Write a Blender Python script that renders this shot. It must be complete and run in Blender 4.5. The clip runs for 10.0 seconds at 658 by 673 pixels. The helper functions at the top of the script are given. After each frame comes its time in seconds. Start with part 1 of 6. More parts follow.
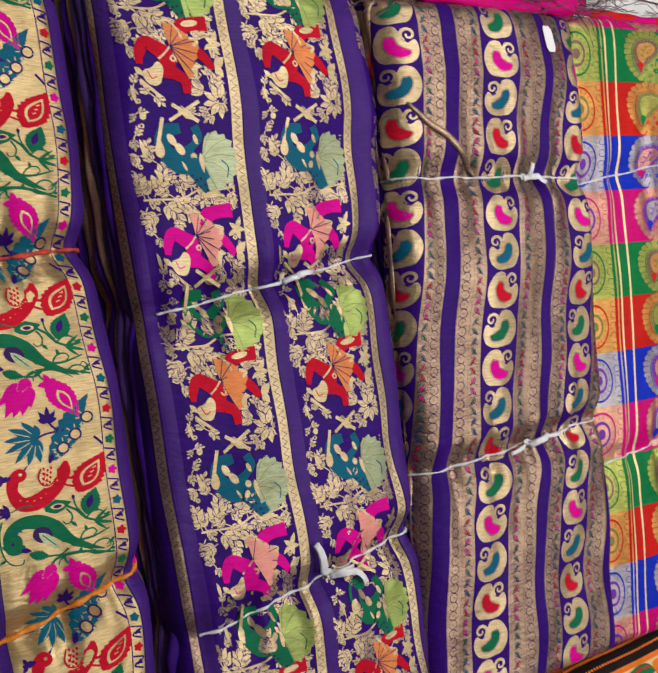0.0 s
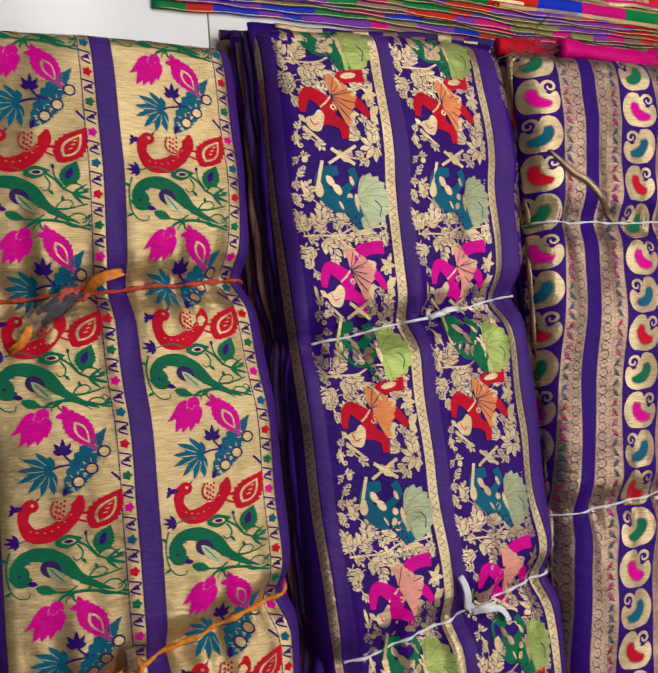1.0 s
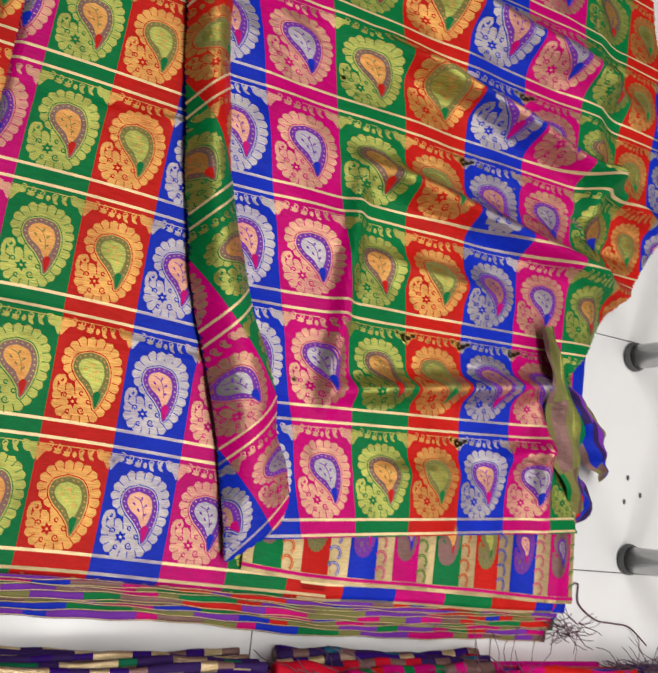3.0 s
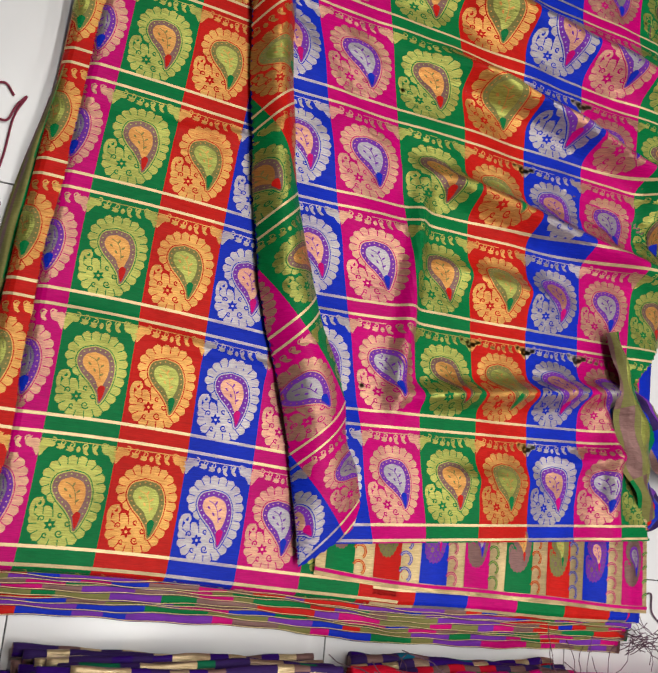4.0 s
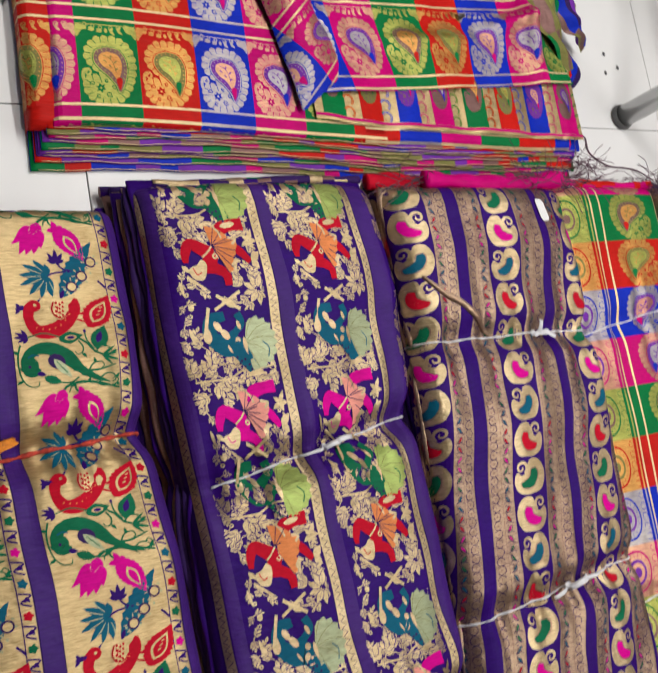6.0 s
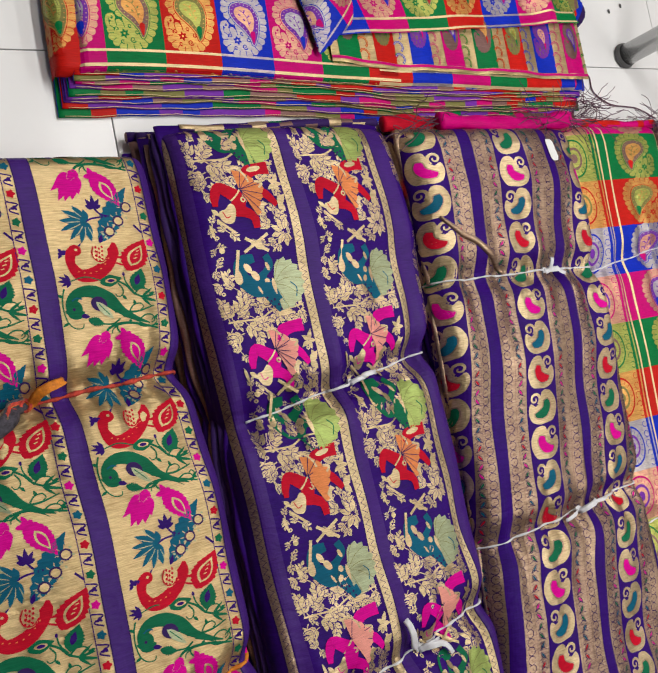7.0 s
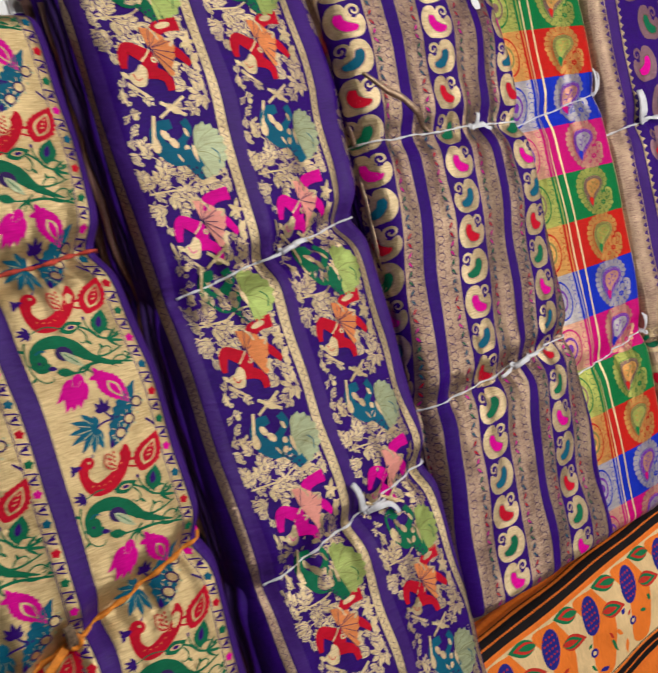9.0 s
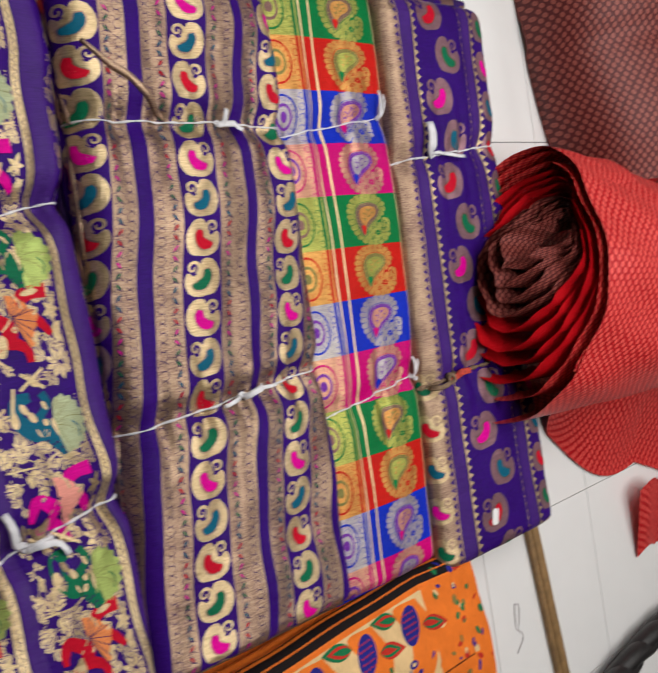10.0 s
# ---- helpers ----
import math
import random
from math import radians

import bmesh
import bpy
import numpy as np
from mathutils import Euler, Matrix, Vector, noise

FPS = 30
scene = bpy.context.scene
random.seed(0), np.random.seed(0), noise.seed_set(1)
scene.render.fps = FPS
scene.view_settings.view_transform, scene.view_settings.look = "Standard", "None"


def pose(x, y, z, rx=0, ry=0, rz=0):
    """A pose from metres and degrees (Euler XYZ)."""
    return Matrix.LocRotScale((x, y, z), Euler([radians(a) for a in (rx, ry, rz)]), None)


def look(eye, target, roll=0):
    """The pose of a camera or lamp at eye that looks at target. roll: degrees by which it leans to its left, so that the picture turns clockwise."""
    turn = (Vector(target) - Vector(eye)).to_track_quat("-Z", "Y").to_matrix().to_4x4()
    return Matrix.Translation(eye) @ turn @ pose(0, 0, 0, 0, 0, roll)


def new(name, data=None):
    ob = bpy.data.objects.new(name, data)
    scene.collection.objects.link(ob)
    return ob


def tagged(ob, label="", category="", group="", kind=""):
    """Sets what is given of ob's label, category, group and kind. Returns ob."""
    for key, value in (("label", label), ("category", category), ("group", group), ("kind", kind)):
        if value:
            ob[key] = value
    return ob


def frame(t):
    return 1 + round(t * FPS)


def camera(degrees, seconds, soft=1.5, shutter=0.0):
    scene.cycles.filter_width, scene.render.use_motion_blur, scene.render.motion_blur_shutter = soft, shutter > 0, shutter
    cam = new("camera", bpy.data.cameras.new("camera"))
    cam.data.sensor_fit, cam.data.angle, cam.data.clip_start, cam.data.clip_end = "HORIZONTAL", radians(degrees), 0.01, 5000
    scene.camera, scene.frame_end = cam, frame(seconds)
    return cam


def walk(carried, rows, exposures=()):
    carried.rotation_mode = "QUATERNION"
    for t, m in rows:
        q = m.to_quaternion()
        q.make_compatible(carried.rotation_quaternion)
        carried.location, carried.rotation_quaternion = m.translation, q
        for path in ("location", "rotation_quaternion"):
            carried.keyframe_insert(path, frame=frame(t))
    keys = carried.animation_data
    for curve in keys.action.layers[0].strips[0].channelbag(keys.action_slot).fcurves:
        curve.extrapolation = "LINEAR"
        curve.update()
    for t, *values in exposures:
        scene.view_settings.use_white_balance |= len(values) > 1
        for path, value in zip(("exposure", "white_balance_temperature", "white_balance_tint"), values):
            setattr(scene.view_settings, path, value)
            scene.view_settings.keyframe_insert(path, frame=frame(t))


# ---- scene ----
cam = camera(41.1, 10.0, 1.5, 0.3)

PATH = [
    (0, (-0.286, -0.619, 1.248), (0.677, -0.718, -0.502), 89.5),
    (0.5, (-0.309, -0.64, 1.254), (0.566, -0.626, -0.545), 84.5),
    (1, (-0.382, -0.687, 1.252), (0.407, -0.573, -0.582), 77.8),
    (1.5, (-0.421, -0.695, 1.263), (0.367, -0.443, -0.558), 67.6),
    (1.8, (-0.368, -0.62, 1.24), (0.497, -0.302, -0.535), 65.0),
    (2, (-0.292, -0.451, 1.306), (0.613, -0.15, -0.452), 68.8),
    (2.5, (-0.198, -0.095, 1.272), (0.817, 0.234, -0.42), 76.8),
    (3, (-0.137, 0.071, 1.235), (0.803, 0.448, -0.489), 76.7),
    (3.2, (-0.138, 0.078, 1.222), (0.765, 0.465, -0.519), 75.9),
    (4.3, (-0.205, -0.003, 1.237), (0.626, 0.446, -0.525), 69.2),
    (4.5, (-0.251, -0.028, 1.246), (0.618, 0.389, -0.507), 71.4),
    (5, (-0.309, -0.266, 1.297), (0.608, 0.141, -0.434), 68.8),
    (5.5, (-0.352, -0.491, 1.307), (0.612, -0.138, -0.41), 66.9),
    (5.8, (-0.366, -0.556, 1.329), (0.614, -0.268, -0.391), 68.0),
    (6, (-0.379, -0.608, 1.309), (0.616, -0.346, -0.406), 67.1),
    (6.2, (-0.393, -0.627, 1.307), (0.608, -0.41, -0.411), 68.2),
    (7.3, (-0.524, -0.573, 1.322), (0.525, -0.481, -0.378), 74.8),
    (7.5, (-0.574, -0.548, 1.307), (0.497, -0.482, -0.381), 76.4),
    (8, (-0.63, -0.534, 1.314), (0.437, -0.533, -0.378), 78.0),
    (8.5, (-0.613, -0.57, 1.296), (0.487, -0.687, -0.37), 81.0),
    (9, (-0.473, -0.622, 1.264), (0.656, -0.797, -0.377), 82.5),
    (9.5, (-0.304, -0.69, 1.248), (0.907, -0.852, -0.336), 83.4),
    (10, (-0.158, -0.757, 1.274), (1.191, -0.854, -0.199), 83.9),
]
walk(cam, [(t, look(e, g, r)) for t, e, g, r in PATH])

# ---- world and light ----
world = bpy.data.worlds.new("world")
world.use_nodes = True
scene.world = world
world.node_tree.nodes["Background"].inputs[0].default_value = (0.9, 0.95, 1.0, 1)
world.node_tree.nodes["Background"].inputs[1].default_value = 0.05
scene.view_settings.exposure = -0.28


def area_strip(x, y, z, length, power, along_y=True, wide=0.12):
    """One long narrow area light without a fitting, facing down from the ceiling."""
    data = bpy.data.lights.new("area_strip", "AREA")
    data.shape, data.size, data.size_y = "RECTANGLE", wide, length
    data.energy, data.color = power, (1.0, 0.975, 0.94)
    ob = new("area_strip", data)
    ob.matrix_world = pose(x, y, z, 0, 0, 0 if along_y else 90)
    return ob


CEIL = 2.75
# First strip follows the floor glare; the others are added to brighten the gold cloth.
AREA_STRIPS = [(0.15, 1.35, 20), (0.85, -0.95, 30), (0.85, 0.35, 26), (2.25, 0.30, 11), (2.25, -1.0, 20), (3.2, -0.6, 8)]
for tx, ty, power in AREA_STRIPS:
    area_strip(tx, ty, CEIL - 0.10, 1.2, power)


# ---- materials ----
def material(name, rough=0.5, metal=0.0):
    m = bpy.data.materials.new(name)
    m.use_nodes = True
    b = m.node_tree.nodes["Principled BSDF"]
    b.inputs["Roughness"].default_value, b.inputs["Metallic"].default_value = rough, metal
    return m, m.node_tree.nodes, m.node_tree.links, b


def node(ns, kind, **sets):
    n = ns.new(kind)
    for k, v in sets.items():
        n.inputs[k].default_value = v
    return n


def cloth(name, colour, rough=0.55, metal=0.0, weave=900.0, bump=0.16, vary=0.25, tint=None, gloss=0.1):
    """Woven cloth: fine thread relief, slub streaks and soft unevenness in the dye."""
    m, ns, ln, b = material(name, rough, metal)
    tc = ns.new("ShaderNodeTexCoord")
    slub = ns.new("ShaderNodeMapping")
    slub.inputs["Scale"].default_value = (60, 1100, 90)
    n1 = node(ns, "ShaderNodeTexNoise", Scale=1.0, Detail=3.0, Roughness=0.6)
    n2 = node(ns, "ShaderNodeTexNoise", Scale=14.0, Detail=4.0, Roughness=0.6)
    ln.new(tc.outputs["Object"], slub.inputs[0])
    ln.new(slub.outputs[0], n1.inputs["Vector"])
    ln.new(tc.outputs["Object"], n2.inputs["Vector"])
    mix = ns.new("ShaderNodeMath")
    mix.operation = "MULTIPLY_ADD"
    mix.inputs[1].default_value = 0.6
    half = ns.new("ShaderNodeMath")
    half.operation = "MULTIPLY"
    half.inputs[1].default_value = 0.4
    ln.new(n2.outputs[0], half.inputs[0])
    ln.new(n1.outputs[0], mix.inputs[0])
    ln.new(half.outputs[0], mix.inputs[2])
    ramp = ns.new("ShaderNodeValToRGB")
    lo = tint if tint else tuple(c * (1 - vary) for c in colour)
    hi = tuple(min(1, c * (1 + vary)) for c in colour)
    ramp.color_ramp.elements[0].position, ramp.color_ramp.elements[0].color = 0.34, (*lo, 1)
    ramp.color_ramp.elements[1].position, ramp.color_ramp.elements[1].color = 0.66, (*hi, 1)
    ln.new(mix.outputs[0], ramp.inputs[0])
    ln.new(ramp.outputs[0], b.inputs["Base Color"])
    wv = ns.new("ShaderNodeTexWave")
    wv.inputs["Scale"].default_value, wv.inputs["Distortion"].default_value = weave * 0.45, 2.0
    wv.bands_direction = "Y"
    ln.new(tc.outputs["Object"], wv.inputs["Vector"])
    bp = node(ns, "ShaderNodeBump", Strength=bump, Distance=0.0006)
    add = ns.new("ShaderNodeMath")
    add.operation = "ADD"
    ln.new(wv.outputs["Fac"], add.inputs[0])
    ln.new(n1.outputs[0], add.inputs[1])
    ln.new(add.outputs[0], bp.inputs["Height"])
    crease = ns.new("ShaderNodeMapping")
    crease.inputs["Scale"].default_value = (26, 58, 40)
    crease.inputs["Rotation"].default_value = (0, 0, 0.35)
    n3 = node(ns, "ShaderNodeTexNoise", Scale=1.0, Detail=2.0, Roughness=0.45, Distortion=0.8)
    bp2 = node(ns, "ShaderNodeBump", Strength=0.5, Distance=0.0045)
    ln.new(tc.outputs["Object"], crease.inputs[0])
    ln.new(crease.outputs[0], n3.inputs["Vector"])
    ln.new(n3.outputs[0], bp2.inputs["Height"])
    ln.new(bp2.outputs[0], bp.inputs["Normal"])
    ln.new(bp.outputs[0], b.inputs["Normal"])
    b.inputs["Specular IOR Level"].default_value = gloss
    return m


def plain(name, colour, rough=0.5, metal=0.0, spots=18.0, vary=0.15, bump=0.1):
    m, ns, ln, b = material(name, rough, metal)
    tc = ns.new("ShaderNodeTexCoord")
    n = node(ns, "ShaderNodeTexNoise", Scale=spots, Detail=6.0, Roughness=0.65)
    ln.new(tc.outputs["Object"], n.inputs["Vector"])
    ramp = ns.new("ShaderNodeValToRGB")
    ramp.color_ramp.elements[0].position, ramp.color_ramp.elements[0].color = 0.3, (*[c * (1 - vary) for c in colour], 1)
    ramp.color_ramp.elements[1].position, ramp.color_ramp.elements[1].color = 0.7, (*[min(1, c * (1 + vary)) for c in colour], 1)
    ln.new(n.outputs[0], ramp.inputs[0])
    ln.new(ramp.outputs[0], b.inputs["Base Color"])
    bp = node(ns, "ShaderNodeBump", Strength=bump, Distance=0.001)
    ln.new(n.outputs[0], bp.inputs["Height"])
    ln.new(bp.outputs[0], b.inputs["Normal"])
    return m


MAT = {
    "purple": cloth("purple_silk", (0.031, 0.004, 0.150), 0.5, 0.0, vary=0.25, gloss=0.08),
    "violet": cloth("violet_selvedge", (0.052, 0.014, 0.170), 0.5, 0.0, vary=0.25, gloss=0.15),
    "gold": cloth("gold_zari", (0.66, 0.52, 0.32), 0.35, 0.72, vary=0.25, tint=(0.33, 0.23, 0.11), bump=0.3, gloss=0.35),
    "gold_ground": cloth("gold_tissue", (0.60, 0.455, 0.24), 0.35, 0.7, vary=0.25, tint=(0.34, 0.235, 0.10), bump=0.3, gloss=0.35),
    "gold_dull": cloth("gold_purple_tissue", (0.45, 0.32, 0.21), 0.33, 0.75, vary=0.35, tint=(0.15, 0.08, 0.075), bump=0.3, gloss=0.35),
    "brown": cloth("brown_zari", (0.20, 0.11, 0.10), 0.45, 0.4, vary=0.3),
    "red": cloth("red_thread", (0.52, 0.006, 0.025), 0.6, gloss=0.06),
    "orange": cloth("orange_thread", (0.74, 0.24, 0.08), 0.55),
    "magenta": cloth("magenta_thread", (0.66, 0.002, 0.28), 0.6, gloss=0.06),
    "pink": cloth("pink_thread", (0.85, 0.33, 0.27), 0.55),
    "teal": cloth("teal_thread", (0.004, 0.105, 0.18), 0.6),
    "mint": cloth("mint_thread", (0.36, 0.42, 0.27), 0.42, 0.4, tint=(0.24, 0.24, 0.13)),
    "green": cloth("green_thread", (0.004, 0.135, 0.062), 0.6),
    "lime": cloth("lime_thread", (0.32, 0.42, 0.12), 0.42, 0.4, tint=(0.23, 0.25, 0.08)),
    "ink": cloth("dark_thread", (0.035, 0.014, 0.10), 0.6),
    "blue": cloth("blue_silk", (0.02, 0.035, 0.55), 0.5),
    "s_green": cloth("green_silk", (0.002, 0.170, 0.045), 0.42, gloss=0.08),
    "s_red": cloth("red_silk", (0.53, 0.012, 0.008), 0.42, gloss=0.08),
    "s_blue": cloth("royal_blue_silk", (0.006, 0.026, 0.46), 0.42, gloss=0.08),
    "s_magenta": cloth("magenta_silk", (0.55, 0.001, 0.165), 0.42, gloss=0.08),
    "z_green": cloth("gold_on_green", (0.46, 0.47, 0.11), 0.34, 0.65, tint=(0.17, 0.20, 0.04), bump=0.3, gloss=0.35),
    "z_red": cloth("gold_on_red", (0.66, 0.37, 0.10), 0.34, 0.65, tint=(0.42, 0.13, 0.03), bump=0.3, gloss=0.35),
    "z_blue": cloth("silver_on_blue", (0.47, 0.44, 0.38), 0.34, 0.65, tint=(0.22, 0.18, 0.33), bump=0.3, gloss=0.35),
    "z_magenta": cloth("peach_on_magenta", (0.64, 0.38, 0.22), 0.34, 0.65, tint=(0.42, 0.12, 0.15), bump=0.3, gloss=0.35),
    "s_purple": cloth("bright_purple_thread", (0.17, 0.03, 0.36), 0.5),
    "olive": cloth("olive_thread", (0.20, 0.19, 0.06), 0.5),
    "mauve": cloth("mauve_zari", (0.26, 0.14, 0.17), 0.4, 0.5, vary=0.3),
    "cream": cloth("cream_line", (0.78, 0.60, 0.33), 0.45, 0.35),
}
M_TILE = plain("white_vitrified_tile", (0.80, 0.80, 0.80), 0.24, 0.0, 6.0, 0.02, 0.01)
M_JOINT = plain("dark_tile_joint", (0.10, 0.10, 0.10), 0.9)
# Unseen enclosure: walls kept dim to cut bounce, ceiling white to return it.
M_WALL = plain("dim_unseen_wall", (0.30, 0.28, 0.25), 0.8)
M_CEIL = plain("white_unseen_ceiling", (0.82, 0.82, 0.80), 0.85)


# ---- builders ----
def mesh_from(name, verts, faces, mats, slots=None, parent=None, smooth=True, label=""):
    me = bpy.data.meshes.new(name)
    me.from_pydata(verts, [], faces)
    for m in mats:
        me.materials.append(m)
    if slots is not None:
        me.polygons.foreach_set("material_index", np.asarray(slots, dtype=np.int32))
    me.polygons.foreach_set("use_smooth", np.full(len(me.polygons), smooth))
    me.update()
    ob = new(name, me)
    if parent:
        ob.parent = parent
    if label:
        ob["label"] = label
    return ob


def part(name, bm, material_, parent=None, label=""):
    me = bpy.data.meshes.new(name)
    bm.to_mesh(me)
    bm.free()
    me.materials.append(material_)
    me.polygons.foreach_set("use_smooth", np.full(len(me.polygons), True))
    ob = new(name, me)
    if parent:
        ob.parent = parent
    if label:
        ob["label"] = label
    return ob


def thing(name, label, category, group="", kind="", at=(0, 0, 0)):
    ob = new(name)
    ob.location = at
    ob.empty_display_size = 0.05
    return tagged(ob, label, category, group, kind)


def box_bm(x0, x1, y0, y1, z0, z1, bevel=0.0):
    bm = bmesh.new()
    bmesh.ops.create_cube(bm, size=1, matrix=Matrix.Translation(((x0 + x1) / 2, (y0 + y1) / 2, (z0 + z1) / 2)) @ Matrix.Diagonal((x1 - x0, y1 - y0, z1 - z0, 1)))
    if bevel:
        bmesh.ops.bevel(bm, geom=bm.edges[:], offset=bevel, segments=2, affect="EDGES", profile=0.6)
    return bm


def tube_bm(path, radius, sides=8, close=True):
    """A round cord or pipe along a list of points; radius is a number or a list."""
    bm = bmesh.new()
    pts = [Vector(p) for p in path]
    rings, up = [], Vector((0, 0, 1))
    for i, p in enumerate(pts):
        d = (pts[min(i + 1, len(pts) - 1)] - pts[max(i - 1, 0)]).normalized()
        ref = up if abs(d.dot(up)) < 0.9 else Vector((1, 0, 0))
        a = d.cross(ref).normalized()
        c = a.cross(d)
        r = radius[i] if hasattr(radius, "__len__") else radius
        rings.append([bm.verts.new(p + (a * math.cos(k * math.tau / sides) + c * math.sin(k * math.tau / sides)) * r) for k in range(sides)])
    for q, w in zip(rings, rings[1:]):
        for k in range(sides):
            bm.faces.new((q[k], q[(k + 1) % sides], w[(k + 1) % sides], w[k]))
    if close:
        bm.faces.new(rings[0][::-1])
        bm.faces.new(rings[-1])
    return bm


def smooth_path(pts, n=8):
    """A Catmull-Rom curve through the points."""
    p = [np.array(q, float) for q in pts]
    p = [2 * p[0] - p[1]] + p + [2 * p[-1] - p[-2]]
    out = []
    for i in range(1, len(p) - 2):
        for k in range(n):
            t = k / n
            a, b, c, d = p[i - 1], p[i], p[i + 1], p[i + 2]
            out.append(0.5 * (2 * b + (c - a) * t + (2 * a - 5 * b + 4 * c - d) * t * t + (3 * b - a - 3 * c + d) * t ** 3))
    out.append(p[-2])
    return out


def fract_noise(x, y, seed=0.0):
    """Smooth cheap waves in place of noise, for arrays."""
    return (np.sin(x * 7.3 + y * 3.1 + seed) + np.sin(x * 3.7 - y * 8.9 + seed * 1.7) + np.sin(x * 13.1 + y * 11.7 + seed * 2.3) * 0.5) / 2.5


# ---- cloth surfaces ----
class Bolt:
    """The outer face of a folded, tied bundle: u runs across it, v along it, both in metres."""

    def __init__(self, y0, length, left, right, height, radius, ties, shift=None, crown=0.012, seed=0.0, pinch=0.03, wrinkle=0.0025, end=0.02, wobble=0.0, bottom=0.003):
        self.y0, self.length, self.left, self.right, self.height = y0, length, left, right, height
        self.r, self.ties, self.shift, self.crown, self.seed = radius, ties, shift, crown, seed
        self.pinch, self.wrinkle, self.end, self.bottom = pinch, wrinkle, end, bottom
        self.width = right[1][0] - left[1][0] + 2 * 0.57 * radius
        self.wobble = wobble

    def line(self, key, v):
        return np.interp(v, key[0], key[1])

    def at(self, u, v, lift=0.0):
        u, v = np.asarray(u, float), np.asarray(v, float)
        if self.shift:
            u = u - self.line(self.shift, v)
        r, W = self.r, self.width
        u = u - self.wobble * np.clip(u / W, 0, 1.2) * (np.sin(v * 19 + self.seed) + 0.6 * np.sin(v * 41 + 2 * self.seed))
        q = math.pi * r / 2

        def corner(s, rad):
            qq = math.pi * rad / 2
            th = np.clip(s / rad, 0, math.pi / 2)
            h = np.where(s >= qq, rad + (s - qq), np.where(s < 0, 0.0, rad * (1 - np.cos(th))))
            d = np.where(s >= qq, 0.0, np.where(s < 0, rad - s, rad * (1 - np.sin(th))))
            return h, d

        hl, dl = corner(u, r)
        hr, dr = corner(W - u, r)
        ht, dt = corner(v, self.end)
        hb, db = corner(self.length - v, self.end)
        x0, x1 = self.line(self.left, v), self.line(self.right, v)
        H = self.line(self.height, v)
        squeeze, puff = np.zeros_like(v + u), np.zeros_like(v + u)
        for vt, depth, slant in self.ties:
            dv = v - vt - slant * (u - W / 2)
            squeeze = squeeze + depth * np.exp(-(dv / 0.028) ** 2)
            puff = puff + np.exp(-(np.abs(dv) / 0.07)) * (np.sin(u * 95 + self.seed * 3) + 0.6 * np.sin(u * 171 + self.seed))
        frac = np.clip(u / W, 0, 1)
        flat = hl / np.maximum(hl + hr, 1e-6)
        x = x0 + flat * (x1 - x0)
        x = x + (0.5 - flat) * squeeze * 0.6 + fract_noise(v * 2.0, 0.0 * u + self.seed) * 0.002
        top = H + self.crown * np.sin(math.pi * frac) - squeeze * (0.75 + 0.25 * np.cos(math.pi * (frac - 0.5)))
        z = top - dl - dr
        z = z + self.wrinkle * fract_noise(u * 5, v * 3, self.seed) + 0.0042 * puff
        low = np.maximum(self.bottom, 0.0)
        side = np.where(dl > r, 1.0, 0.0) - np.where(dr > r, 1.0, 0.0)
        x = x + side * 0.004 * np.sin(np.maximum(dl, dr) * 220) * np.clip((np.maximum(dl, dr) - r) * 60, 0, 1)
        z = np.maximum(z - dt - db, low)
        y = self.y0 - np.clip(ht, 0, None) - 0.0 * u
        y = np.where(v > self.length / 2, self.y0 - self.length + 2 * (math.pi / 2 - 1) * self.end + hb, y)
        p = np.stack([x, y + 0 * x, z], -1)
        return p

    def lifted(self, u, v, lift):
        e = 0.0008
        p = self.at(u, v)
        du = self.at(np.asarray(u) + e, v) - self.at(np.asarray(u) - e, v)
        dv = self.at(u, np.asarray(v) + e) - self.at(u, np.asarray(v) - e)
        n = np.cross(dv, du)
        n /= np.maximum(np.linalg.norm(n, axis=-1, keepdims=True), 1e-12)
        return p + n * np.asarray(lift)[..., None]


def sheet(name, surf, u0, u1, v0, v1, mat, parent=None, du=0.006, dv=0.006, label="", lift=None):
    """A cloth face as a grid over a surface."""
    us = np.linspace(u0, u1, max(2, int(round((u1 - u0) / du)) + 1))
    vs = np.linspace(v0, v1, max(2, int(round((v1 - v0) / dv)) + 1))
    U, V = np.meshgrid(us, vs)
    P = surf.at(U, V) if lift is None else surf.lifted(U, V, np.full(U.shape, lift))
    nu, nv = len(us), len(vs)
    idx = np.arange(nu * nv).reshape(nv, nu)
    F = np.stack([idx[:-1, :-1], idx[1:, :-1], idx[1:, 1:], idx[:-1, 1:]], -1).reshape(-1, 4)
    return mesh_from(name, P.reshape(-1, 3).tolist(), F.tolist(), [mat], None, parent, True, label)


